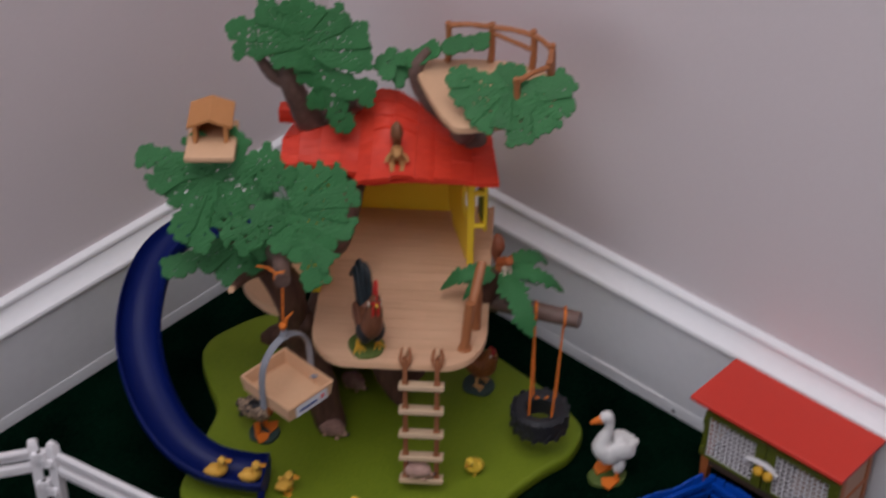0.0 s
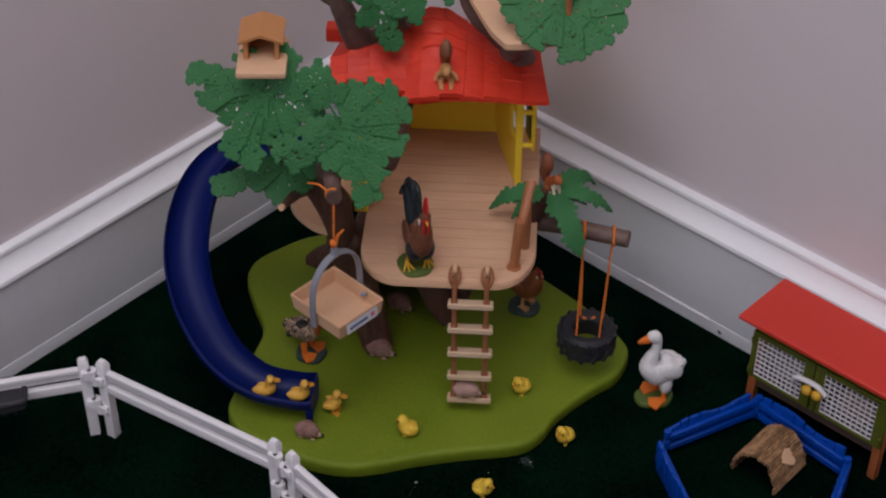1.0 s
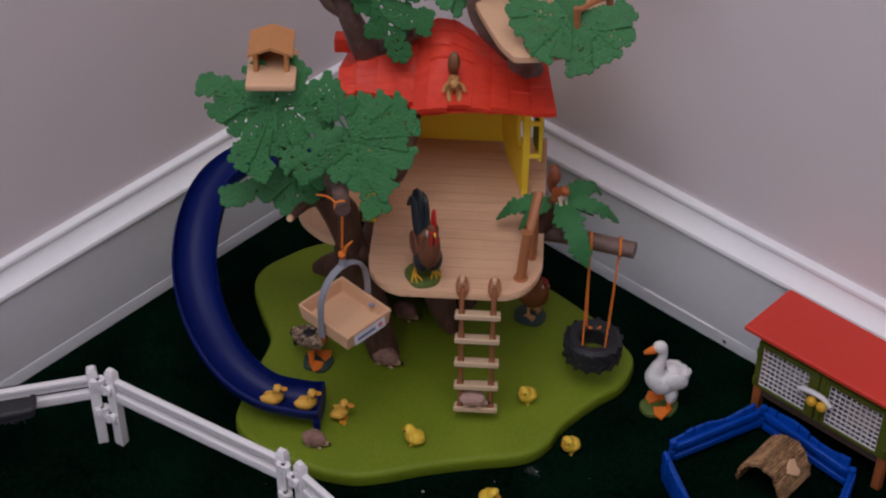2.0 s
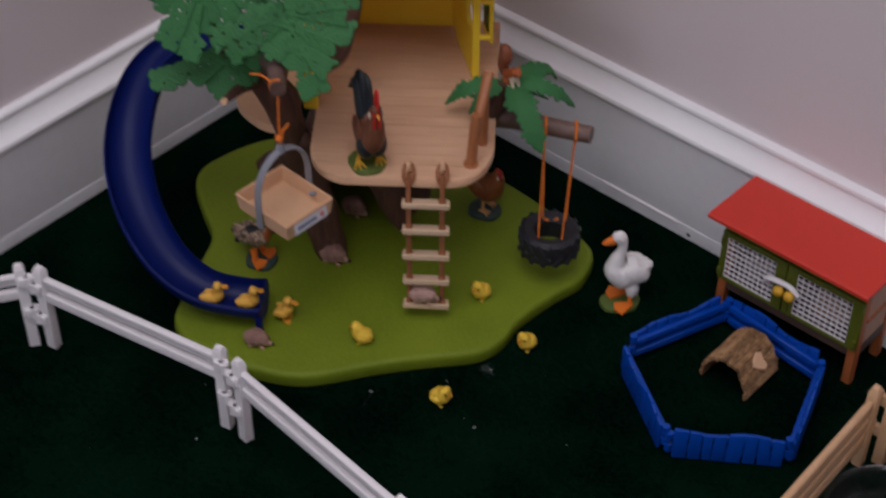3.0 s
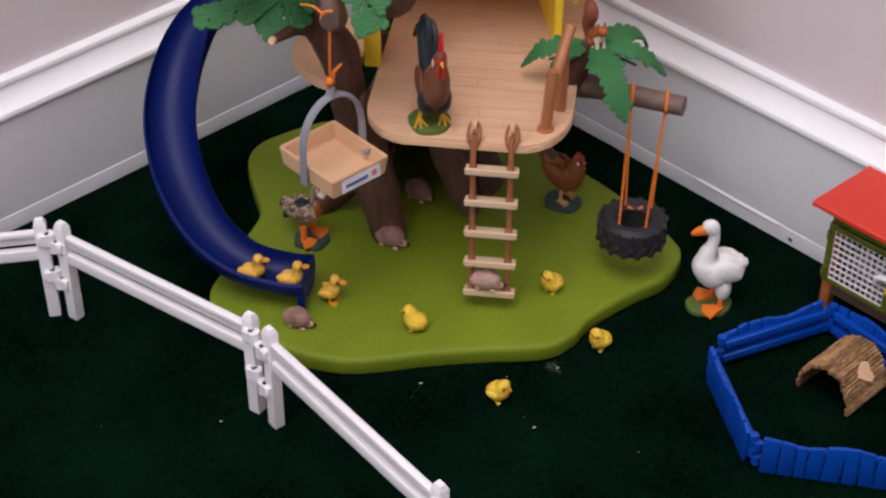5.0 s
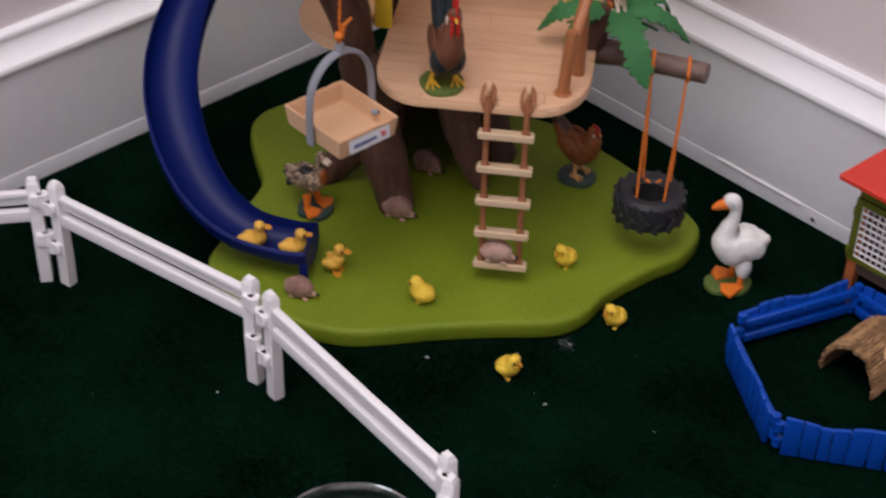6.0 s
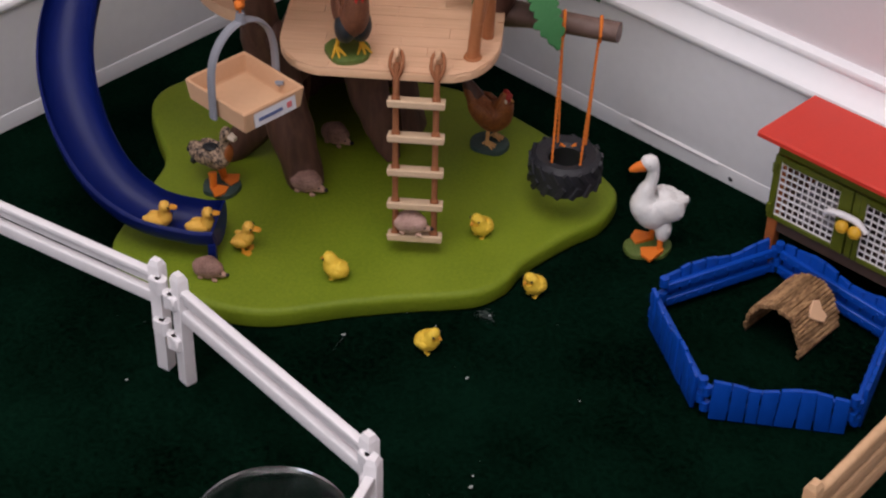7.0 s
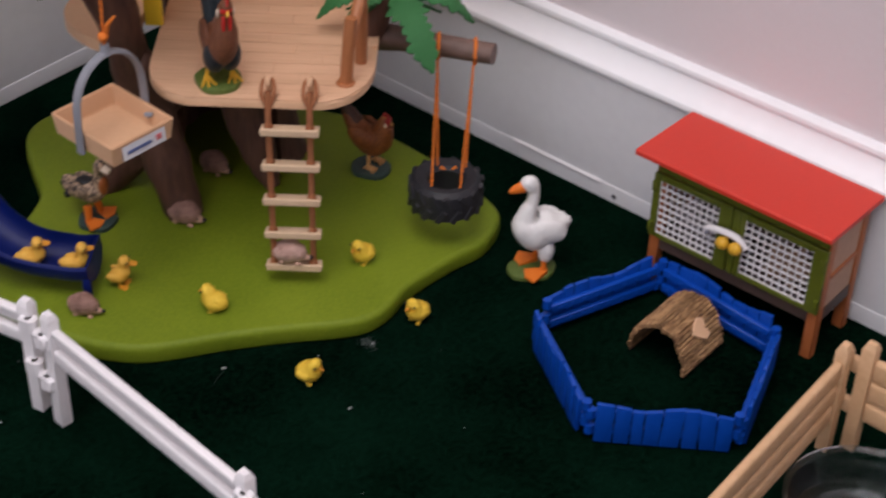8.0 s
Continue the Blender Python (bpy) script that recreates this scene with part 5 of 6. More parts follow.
def fowl_figure(m, rooster, label):
    bm = bmesh.new()
    if rooster:
        add_tube(bm, [(-0.022, 0, 0.056), (-0.016, 0, 0.044), (-0.010, 0, 0.034), (-0.001, 0, 0.0275), (0.009, 0, 0.0285), (0.0135, 0, 0.036), (0.0145, 0, 0.044), (0.018, 0, 0.0495), (0.021, 0, 0.0485)],
                 [0.004, 0.0075, 0.0105, 0.0125, 0.0120, 0.0095, 0.0062, 0.0052, 0.0026], 16, 0, 4, 0.9, 0.06)
        for y, zt in ((-0.0065, 0.0600), (-0.0030, 0.0660), (0.0020, 0.0620)):
            add_tube(bm, [(-0.006, y * 0.6, 0.032), (-0.013, y * 0.8, 0.046), (-0.0175, y, zt - 0.005), (-0.0235, y - 0.0012, zt), (-0.0295, y - 0.0035, zt - 0.008)], [0.0062, 0.0064, 0.0054, 0.0042, 0.0016], 10, 1, 3, 0.70)
        for s in (-1, 1):
            add_blob(bm, (-0.004, s * 0.0098, 0.031), (0.013, 0.0028, 0.0085), Matrix.Rotation(0.3, 3, 'Y'), 0, rough=0.12)
            add_blob(bm, (0.0075, s * 0.0052, 0.0225), (0.0108, 0.0080, 0.0105), None, 1)
            add_blob(bm, (0.0165, s * 0.0052, 0.0455), (0.0022, 0.0011, 0.0026), None, 5, 8, 6)
        add_tube(bm, [(0.011, 0, 0.0515), (0.012, 0, 0.060), (0.016, 0, 0.0655), (0.0205, 0, 0.059), (0.021, 0, 0.0505)], [0.0014, 0.0016, 0.0017, 0.0015, 0.0012], 8, 2, 3, 0.7)
        add_blob(bm, (0.0165, 0, 0.056), (0.0046, 0.0013, 0.0078), None, 2, 10, 7)
        for s in (-1, 1):
            add_blob(bm, (0.0205, s * 0.0022, 0.0420), (0.0016, 0.0014, 0.0034), None, 2, 8, 6)
        add_blob(bm, (0.0192, 0, 0.0480), (0.0030, 0.0042, 0.0034), None, 2, 10, 7)
        add_tube(bm, [(0.0205, 0, 0.0480), (0.0250, 0, 0.0460)], [0.0017, 0.0004], 7, 3)
        leg_z = 0.003
    else:
        add_tube(bm, [(-0.0235, 0, 0.040), (-0.0175, 0, 0.0345), (-0.009, 0, 0.0255), (0.001, 0, 0.0225), (0.0085, 0, 0.0260), (0.0115, 0, 0.0325), (0.0130, 0, 0.0385), (0.0160, 0, 0.0400)],
                 [0.0030, 0.0060, 0.0100, 0.0114, 0.0102, 0.0080, 0.0058, 0.0024], 16, 0, 4, 0.9, 0.06)
        add_tube(bm, [(-0.0250, 0, 0.0440), (-0.0190, 0, 0.0375), (-0.0130, 0, 0.0310)], [0.0024, 0.0064, 0.0084], 12, 1, 3, 0.7)
        for s in (-1, 1):
            add_blob(bm, (-0.004, s * 0.0092, 0.0265), (0.0115, 0.003, 0.0068), Matrix.Rotation(0.35, 3, 'Y'), 0, rough=0.12)
            add_blob(bm, (0.0145, s * 0.0040, 0.0385), (0.0014, 0.001, 0.0016), None, 5, 8, 6)
        add_blob(bm, (0.0128, 0, 0.0438), (0.0030, 0.0010, 0.0020), None, 2, 10, 7)
        add_blob(bm, (0.0150, 0, 0.0400), (0.0028, 0.0040, 0.0034), None, 2, 10, 7)
        add_tube(bm, [(0.0162, 0, 0.0395), (0.0195, 0, 0.0382)], [0.0014, 0.0004], 7, 3)
        leg_z = 0.003
    for s in (-1, 1):
        fy = 0.0092 if rooster else 0.0065
        add_tube(bm, [(0.001, s * fy * 0.8, 0.016), (0.001, s * fy, leg_z)], [0.0018, 0.0014], 7, 3)
        for a in (-0.5, 0.0, 0.5, math.pi):
            d = Vector((math.cos(a), math.sin(a), 0)) * ((0.0105 if rooster else 0.0075) if a < 3 else 0.004)
            add_tube(bm, [(0.001, s * fy, leg_z + 0.0030), Vector((0.001, s * fy, leg_z + 0.0004)) + d], [0.0014, 0.0007], 6, 3)
    if rooster:
        for q in bm.verts:
            q.co.y += 0.085 * q.co.z
            if q.co.x > 0.009 and q.co.z > 0.034:
                q.co.z += 0.0100 * min(1.0, (q.co.z - 0.034) / 0.010)
    base_disc(bm, *((0.0175, 0.0165) if rooster else (0.017, 0.015)), 0.0032, 4, 7)
    cols = [ROOSTER_BROWN, ROOSTER_DARK, COMB, LEG_YELLOW, FIG_BASE, CREAM] if rooster else [HEN_BROWN, HEN_DARK, mat("hen_comb_paint", (0.33, 0.018, 0.014), 0.5, grain=500, stain=90), SQUIRREL_TAN, FIG_BASE_TEAL, CREAM]
    solid("rooster_figure" if rooster else "hen_figure", bm, cols, m @ Matrix.Diagonal((0.84, 0.80, 0.92, 1) if rooster else (0.82, 0.82, 1.02, 1)), label, "toy rooster" if rooster else "toy hen")


def duck_figure(m):
    bm = bmesh.new()
    add_tube(bm, [(-0.0300, 0, 0.0262), (-0.0240, 0, 0.0248), (-0.014, 0, 0.0232), (-0.002, 0, 0.0230), (0.0050, 0, 0.0260), (0.0070, 0, 0.0310), (0.0062, 0, 0.0395), (0.0085, 0, 0.0445), (0.0125, 0, 0.0440)],
             [0.0026, 0.0054, 0.0078, 0.0082, 0.0068, 0.0046, 0.0040, 0.0048, 0.0025], 16, 0, 4, 1.0, 0.05)
    add_blob(bm, (0.0098, 0, 0.0300), (0.0034, 0.0048, 0.0068), None, 5)
    add_blob(bm, (-0.0080, 0, 0.0298), (0.0078, 0.0050, 0.0020), None, 3, rough=0.2)
    add_blob(bm, (-0.0275, 0, 0.0242), (0.0045, 0.0050, 0.0026), None, 3)
    for s in (-1, 1):
        add_blob(bm, (-0.012, s * 0.0076, 0.0252), (0.013, 0.003, 0.0056), None, 0, rough=0.12)
        add_blob(bm, (-0.0195, s * 0.0090, 0.0215), (0.0030, 0.0026, 0.0026), None, 3, 8, 6)
        add_tube(bm, [(-0.004, s * 0.005, 0.014), (-0.002, s * 0.0075, 0.003)], [0.0038, 0.0024], 7, 1)
        web_foot(bm, -0.002, s * 0.0074, 0.0028, 0.0125, 1, s * 0.15)
    add_tube(bm, [(0.0120, 0, 0.0435), (0.0175, 0, 0.0420)], [0.0026, 0.0018], 8, 4, 1, 1.4)
    base_disc(bm, 0.0165, 0.0145, 0.003, 2, 11)
    solid("duck_figure", bm, [MOTTLED, ORANGE, FIG_BASE_TEAL, DARK, CREAM, mat("duck_rust_paint", (0.34, 0.095, 0.02), 0.5, grain=500, stain=90)], m @ Matrix.Diagonal((0.74, 0.84, 0.98, 1)), "mottled brown toy duck with orange feet on a teal base", "toy duck")


def squirrel_figure(m, russet, label):
    bm = bmesh.new()
    add_tube(bm, [(-0.0060, 0, 0.0040), (-0.0030, 0, 0.0070), (0.0020, 0, 0.0105), (0.0055, 0, 0.0145), (0.0090, 0, 0.0155), (0.0120, 0, 0.0145)], [0.0030, 0.0052, 0.0050, 0.0038, 0.0040, 0.0014], 12, 0, 3)
    add_tube(bm, [(-0.0060, 0, 0.0035), (-0.0100, 0, 0.0070), (-0.0110, 0, 0.0140), (-0.0085, 0, 0.0215), (-0.0100, 0, 0.0270), (-0.0135, 0, 0.0285)], [0.0022, 0.0044, 0.0056, 0.0064, 0.0056, 0.0026], 12, 2, 3, 0.8, 0.15)
    for s in (-1, 1):
        add_blob(bm, (-0.0015, s * 0.0036, 0.0040), (0.0042, 0.0024, 0.0036), None, 0)
        add_tube(bm, [(0.0040, s * 0.0024, 0.0095), (0.0065, s * 0.0026, 0.0045), (0.0072, s * 0.0026, 0.0006)], [0.0020, 0.0015, 0.0015], 8, 1)
        add_blob(bm, (0.0030, s * 0.0038, 0.0010), (0.0036, 0.0014, 0.0010), None, 1, 8, 6)
        add_tube(bm, [(0.0070, s * 0.0022, 0.0180), (0.0062, s * 0.0028, 0.0215)], [0.0014, 0.0004], 6, 0)
        add_blob(bm, (0.0100, s * 0.0028, 0.0165), (0.0006, 0.0006, 0.0007), None, 3, 8, 6)
    add_blob(bm, (0.0062, 0, 0.0100), (0.0026, 0.0034, 0.0050), None, 1)
    if not russet:
        for s in (-1, 1):
            add_tube(bm, [(0.0000, s * 0.0034, 0.0040), (0.0075, s * 0.0042, 0.0022), (0.0140, s * 0.0036, 0.0006)], [0.0028, 0.0021, 0.0018], 8, 0, 2)
            add_tube(bm, [(0.0040, s * 0.0035, 0.0115), (0.0050, s * 0.0072, 0.0085), (0.0085, s * 0.0085, 0.0060)], [0.0018, 0.0016, 0.0014], 8, 0, 2)
    cols = [SQUIRREL, CREAM, mat("squirrel_tail_paint", (0.24, 0.07, 0.03), 0.6, grain=700, stain=90), DARK] if russet else [SQUIRREL_TAN, SQUIRREL_TAN, mat("squirrel_brown_paint", (0.26, 0.11, 0.05), 0.6, grain=700, stain=90), DARK]
    solid("squirrel_figure", bm, cols, m @ Matrix.Scale(0.88 if russet else 0.90, 4), label, "toy squirrel", "toy squirrels")


def rabbit_figure(m, paint, label):
    bm = bmesh.new()
    add_tube(bm, [(-0.014, 0, 0.010), (-0.008, 0, 0.0125), (0.002, 0, 0.0115), (0.008, 0, 0.0130), (0.013, 0, 0.0155), (0.017, 0, 0.0140)], [0.0045, 0.0095, 0.0090, 0.0065, 0.0060, 0.0025], 14, 0, 3)
    for s in (-1, 1):
        add_tube(bm, [(0.0105, s * 0.0025, 0.020), (0.006, s * 0.0035, 0.0245), (0.001, s * 0.004, 0.0245)], [0.0020, 0.0026, 0.0008], 8, 0, 2)
        add_blob(bm, (-0.006, s * 0.007, 0.0055), (0.0065, 0.003, 0.0055), None, 0)
        add_blob(bm, (0.008, s * 0.004, 0.0025), (0.0045, 0.0022, 0.0025), None, 0)
        add_blob(bm, (0.0148, s * 0.0042, 0.0168), (0.0009, 0.0006, 0.0009), None, 1, 8, 6)
    solid("rabbit_figure", bm, [paint, DARK], m, label, "toy rabbit", "toy rabbits in the hutch")


goose_figure(0.3835, -0.0920, 232)
for x, y, z, rz in ((0.3515, -0.2545, 0.0, 12), (0.362, -0.1735, 0.0, -95)):
    chick_figure(pose(x, y, z, 0, 0, rz), "chick")
for u, v, rz in ((-0.0362, 0.1070, 205 - 38.7), (0.0463, 0.0570, -95 - 38.7)):
    chick_figure(TH @ Matrix.Translation(P(u, v, 0.0125)) @ pose(0, 0, 0, 0, 0, rz), "chick")
chick_figure(TH @ Matrix.Translation(P(-0.0945, 0.0870, 0.0125)) @ pose(0, 0, 0, 0, 0, -5), "standing")
chick_figure(TH @ Matrix.Translation(P(-0.1190, 0.0865, 0.0243)) @ pose(0, 0, 0, 0, 0, 12), "sitting")
chick_figure(TH @ Matrix.Translation(P(-0.1450, 0.0850, 0.0260)) @ pose(0, 0, 0, 0, 0, 10), "sitting")
hedgehog_figure(TH @ Matrix.Translation(P(-0.1095, 0.1140, 0.0125)) @ pose(0, 0, 0, 0, 0, -12), "on the green base by the slide", 0.82)
hedgehog_figure(TH @ Matrix.Translation(P(-0.0645, 0.0235, 0.0125)) @ pose(0, 0, 0, 0, 0, -20), "at the end of a root")
hedgehog_figure(TH @ Matrix.Translation(P(-0.0535, -0.0310, 0.0125)) @ pose(0, 0, 0, 0, 0, -30), "peeping out between the roots", 0.90)
hedgehog_figure(TH @ Matrix.Translation(P(0.0062, 0.0800, 0.0295)) @ pose(0, 0, 0, 0, 0, -8), "lying on the lowest ladder rung", 0.88, HEDGEHOG_PALE, "pale pink")
fowl_figure(TH @ Matrix.Translation(P(-0.0332, 0.0605, 0.139)) @ pose(0, 0, 0, 0, 0, -70), True, "toy rooster with dark tail and red comb on the deck")
fowl_figure(TH @ Matrix.Translation(P(0.0455, -0.0395, 0.0125)) @ pose(0, 0, 0, 0, 0, -25), False, "red-brown toy hen on a teal base under the deck")
duck_figure(TH @ Matrix.Translation(P(-0.1190, 0.0265, 0.0125)) @ pose(0, 0, 0, 0, 0, -24))
squirrel_figure(TH @ Matrix.Translation(P(0.0620, 0.0010, 0.1655)) @ pose(0, 0, 0, 0, 0, -56), True, "russet toy squirrel perched on the green fronds")
squirrel_figure(TH @ Matrix.Translation(P(-0.0180, -0.0305, 0.2395)) @ pose(0, 0, 0, 0, 14, -85), False, "tan toy squirrel sitting on the red roof")


# ---- rabbit hutch ----
def hutch():
    x0, x1, yf, yb = 0.4415, 0.5560, -0.0550, -0.0120
    ox = (x0 + x1) / 2
    ob = thing("rabbit_hutch", Matrix.Translation((ox - 0.0025, -0.029, 0)) @ Matrix.Diagonal((1, 1, 0.955, 1)), "green toy rabbit hutch with red roof and white mesh doors", "hutch")

    def bx(name, lo, hi, m, label="", parent=None, bevel=0.0006):
        bm = bmesh.new()
        lo, hi = Vector(lo) - Vector((ox, -0.034, 0)), Vector(hi) - Vector((ox, -0.034, 0))
        add_box(bm, (lo + hi) / 2, [abs(k) for k in hi - lo], bevel=bevel, seg=1)
        return part(name, bm, m, parent or ob, label)

    # roof slab, sloping down to the back
    bm = bmesh.new()
    sec = [(-0.0685, 0.0985), (-0.0685, 0.1010), (-0.0675, 0.1020), (-0.0090, 0.0990), (-0.0085, 0.0980), (-0.0085, 0.0955)]
    rings = [[bm.verts.new((x - ox, y + 0.034, z)) for y, z in sec] for x in (0.4330, 0.5612)]
    for k in range(6):
        bm.faces.new((rings[0][k], rings[0][(k + 1) % 6], rings[1][(k + 1) % 6], rings[1][k]))
    bm.faces.new(rings[0])
    bm.faces.new(rings[1][::-1])
    part("roof", bm, HUTCH_RED, ob, "plain red sloping roof slab", smooth=False)
    for x in (x0 + 0.003, x1 - 0.003):
        for y, zt in ((yf + 0.003, 0.0970), (yb - 0.003, 0.0940)):
            bx("leg", (x - 0.0035, y - 0.0032, 0), (x + 0.0035, y + 0.0032, zt), HUTCH_ORANGE)
    bx("floor_tray", (x0, yf + 0.0005, 0.0262), (x1, yb, 0.0360), HUTCH_BROWN, "dark brown floor tray")
    # tray brown instead of the pale side colour: interior shade put into the panel
    bx("shaded_back_panel", (x0 + 0.006, yb - 0.002, 0.0360), (x1 - 0.006, yb, 0.093), HUTCH_BROWN)
    for x in (x0 + 0.0015, x1 - 0.0015):
        bx("side_panel", (x - 0.0012, yf + 0.0065, 0.0360), (x + 0.0012, yb - 0.0065, 0.094), PALE_WALL, "pale brown slatted side panel")
        bx("side_rail", (x - 0.0022, yf + 0.0065, 0.058), (x + 0.0022, yb - 0.0065, 0.062), HUTCH_ORANGE)
    bx("top_rail", (x0 + 0.0005, yf - 0.0015, 0.0842), (x1 - 0.0005, yf + 0.003, 0.0970), HUTCH_GREEN)
    for a, b in ((0.4412, 0.4946), (0.4954, 0.5564)):
        d = bx("door", (a, yf - 0.003, 0.0364), (a + 0.0048, yf - 0.0002, 0.0838), HUTCH_GREEN, "olive green door with white mesh")
        bx("stile", (b - 0.0085 if a < 0.45 else b - 0.0090, yf - 0.003, 0.0364), (b, yf - 0.0002, 0.0838), HUTCH_GREEN, "", d)
        inner_a, inner_b = a + 0.0048, b - (0.0085 if a < 0.45 else 0.0090)
        if a > 0.45:
            bx("stile", (a + 0.0048, yf - 0.003, 0.0364), (a + 0.0085, yf - 0.0002, 0.0838), HUTCH_GREEN, "", d)
            inner_a = a + 0.0085
        for z0, z1 in ((0.0364, 0.0403), (0.0790, 0.0838)):
            bx("rail", (inner_a, yf - 0.003, z0), (inner_b, yf - 0.0002, z1), HUTCH_GREEN, "", d)
        nx, nz = 10, 8
        for k in range(nx + 1):
            x = inner_a + (inner_b - inner_a) * k / nx
            bx("mesh_bar", (x - 0.00032, yf - 0.0022, 0.0403), (x + 0.00032, yf - 0.0012, 0.0790), WHITE, "", d, 0)
        for k in range(nz + 1):
            z = 0.0403 + 0.0387 * k / nz
            bx("mesh_bar", (inner_a, yf - 0.0024, z - 0.00032), (inner_b, yf - 0.0010, z + 0.00032), WHITE, "", d, 0)
        hx = a + 0.0015 if a < 0.45 else b - 0.0015
        for z in (0.045, 0.075):
            bm = bmesh.new()
            add_tube(bm, [(hx - ox, yf + 0.034 - 0.004, z - 0.003), (hx - ox, yf + 0.034 - 0.004, z + 0.003)], 0.0014, 8)
            part("hinge", bm, HUTCH_GREEN, d)
    o = Vector((ox, -0.034, 0))
    bm = bmesh.new()
    add_tube(bm, [Vector((0.4805, -0.0600, 0.0600)) - o, Vector((0.4835, -0.0620, 0.0660)) - o, Vector((0.492, -0.0620, 0.0680)) - o, Vector((0.502, -0.0620, 0.0680)) - o, Vector((0.5085, -0.0610, 0.0625)) - o], [0.0016, 0.0020, 0.0022, 0.0022, 0.0018], 10, 0, 3)
    lt = part("latch", bm, WHITE, ob, "white bow-shaped latch with yellow knobs")
    for x in (0.4950, 0.5035):
        bm = bmesh.new()
        add_blob(bm, Vector((x, -0.0655, 0.0625)) - o, (0.0042, 0.0034, 0.0042))
        add_tube(bm, [Vector((x, -0.0580, 0.0640)) - o, Vector((x, -0.0655, 0.0625)) - o], 0.0014, 8)
        part("knob", bm, LEG_YELLOW, lt, "round amber yellow knob")


hutch()
rabbit_figure(pose(0.464, -0.031, 0.0310, 0, 0, 200), RABBIT_GREY, "grey toy rabbit behind the hutch mesh")
rabbit_figure(pose(0.522, -0.031, 0.0310, 0, 0, -20), RABBIT_BROWN, "brown toy rabbit behind the hutch mesh")


# ---- blue pen ----
def pen_panel(a, b, seed):
    """A picket panel from a to b; its pickets face outwards, to the right of the way."""
    a, b = Vector((*a, 0)), Vector((*b, 0))
    d = b - a
    length = d.length
    ang = math.atan2(d.y, d.x)
    ob = thing("pen_fence_panel", Matrix.Translation(a) @ Matrix.Rotation(ang, 4, 'Z'), "bright blue plastic picket panel of a small pen", "fence", "panels of the blue pen")
    rnd = random.Random(seed)
    n = 8
    cut = [0.0045 + (length - 0.009) * (k + (rnd.uniform(-0.14, 0.14) if 0 < k < n else 0.0)) / n for k in range(n + 1)]
    for k in range(n):
        w, x = cut[k + 1] - cut[k], (cut[k] + cut[k + 1]) / 2
        g = 2.8 * math.pi * (k + 0.5) / n + 0.15
        h = 0.0258 + 0.0017 * math.cos(g) + rnd.uniform(-0.0006, 0.0006)
        slope = -0.0017 * math.sin(g) * 2.8 * math.pi / (n * w)
        bm = bmesh.new()
        add_box(bm, (x, -0.0012, h / 2 + 0.0006), (w - 0.0007, 0.0024, h), None, 0, 0.0005, 2)
        lean = rnd.uniform(-0.06, 0.06)
        for q in bm.verts:
            if q.co.z > h / 2:
                q.co.z += slope * (q.co.x - x)
            q.co.x += lean * (q.co.z - h / 2)
        part("picket", bm, PEN_BLUE, ob)
    for z in (0.0075, 0.0185):
        bm = bmesh.new()
        add_box(bm, (length / 2, 0.0018, z), (length - 0.008, 0.0034, 0.0054), None, 0, 0.0006, 1)
        for k in range(n):
            add_blob(bm, ((cut[k] + cut[k + 1]) / 2, 0.0037, z), (0.0011, 0.0006, 0.0011), None, 0, 6, 4)
        part("rail", bm, PEN_BLUE, ob)
    for x, hs in ((0.0020, (0.0075, 0.0185)), (length - 0.0020, (0.0120, 0.0225))):
        for z in hs:
            bm = bmesh.new()
            add_tube(bm, [(x, 0.0012, z - 0.0030), (x, 0.0012, z + 0.0030)], 0.0027, 10)
            part("link", bm, PEN_BLUE, ob)
    return ob


PEN = [(0.4250, -0.1440), (0.4945, -0.1890), (0.5635, -0.1405), (0.5382, -0.0635), (0.4522, -0.0562), (0.4235, -0.1350)]
for k in range(5):
    a, b = Vector(PEN[k]), Vector(PEN[k + 1])
    e = (b - a).normalized() * 0.0006
    pen_panel(tuple(a + e), tuple(b - e), k + 1)


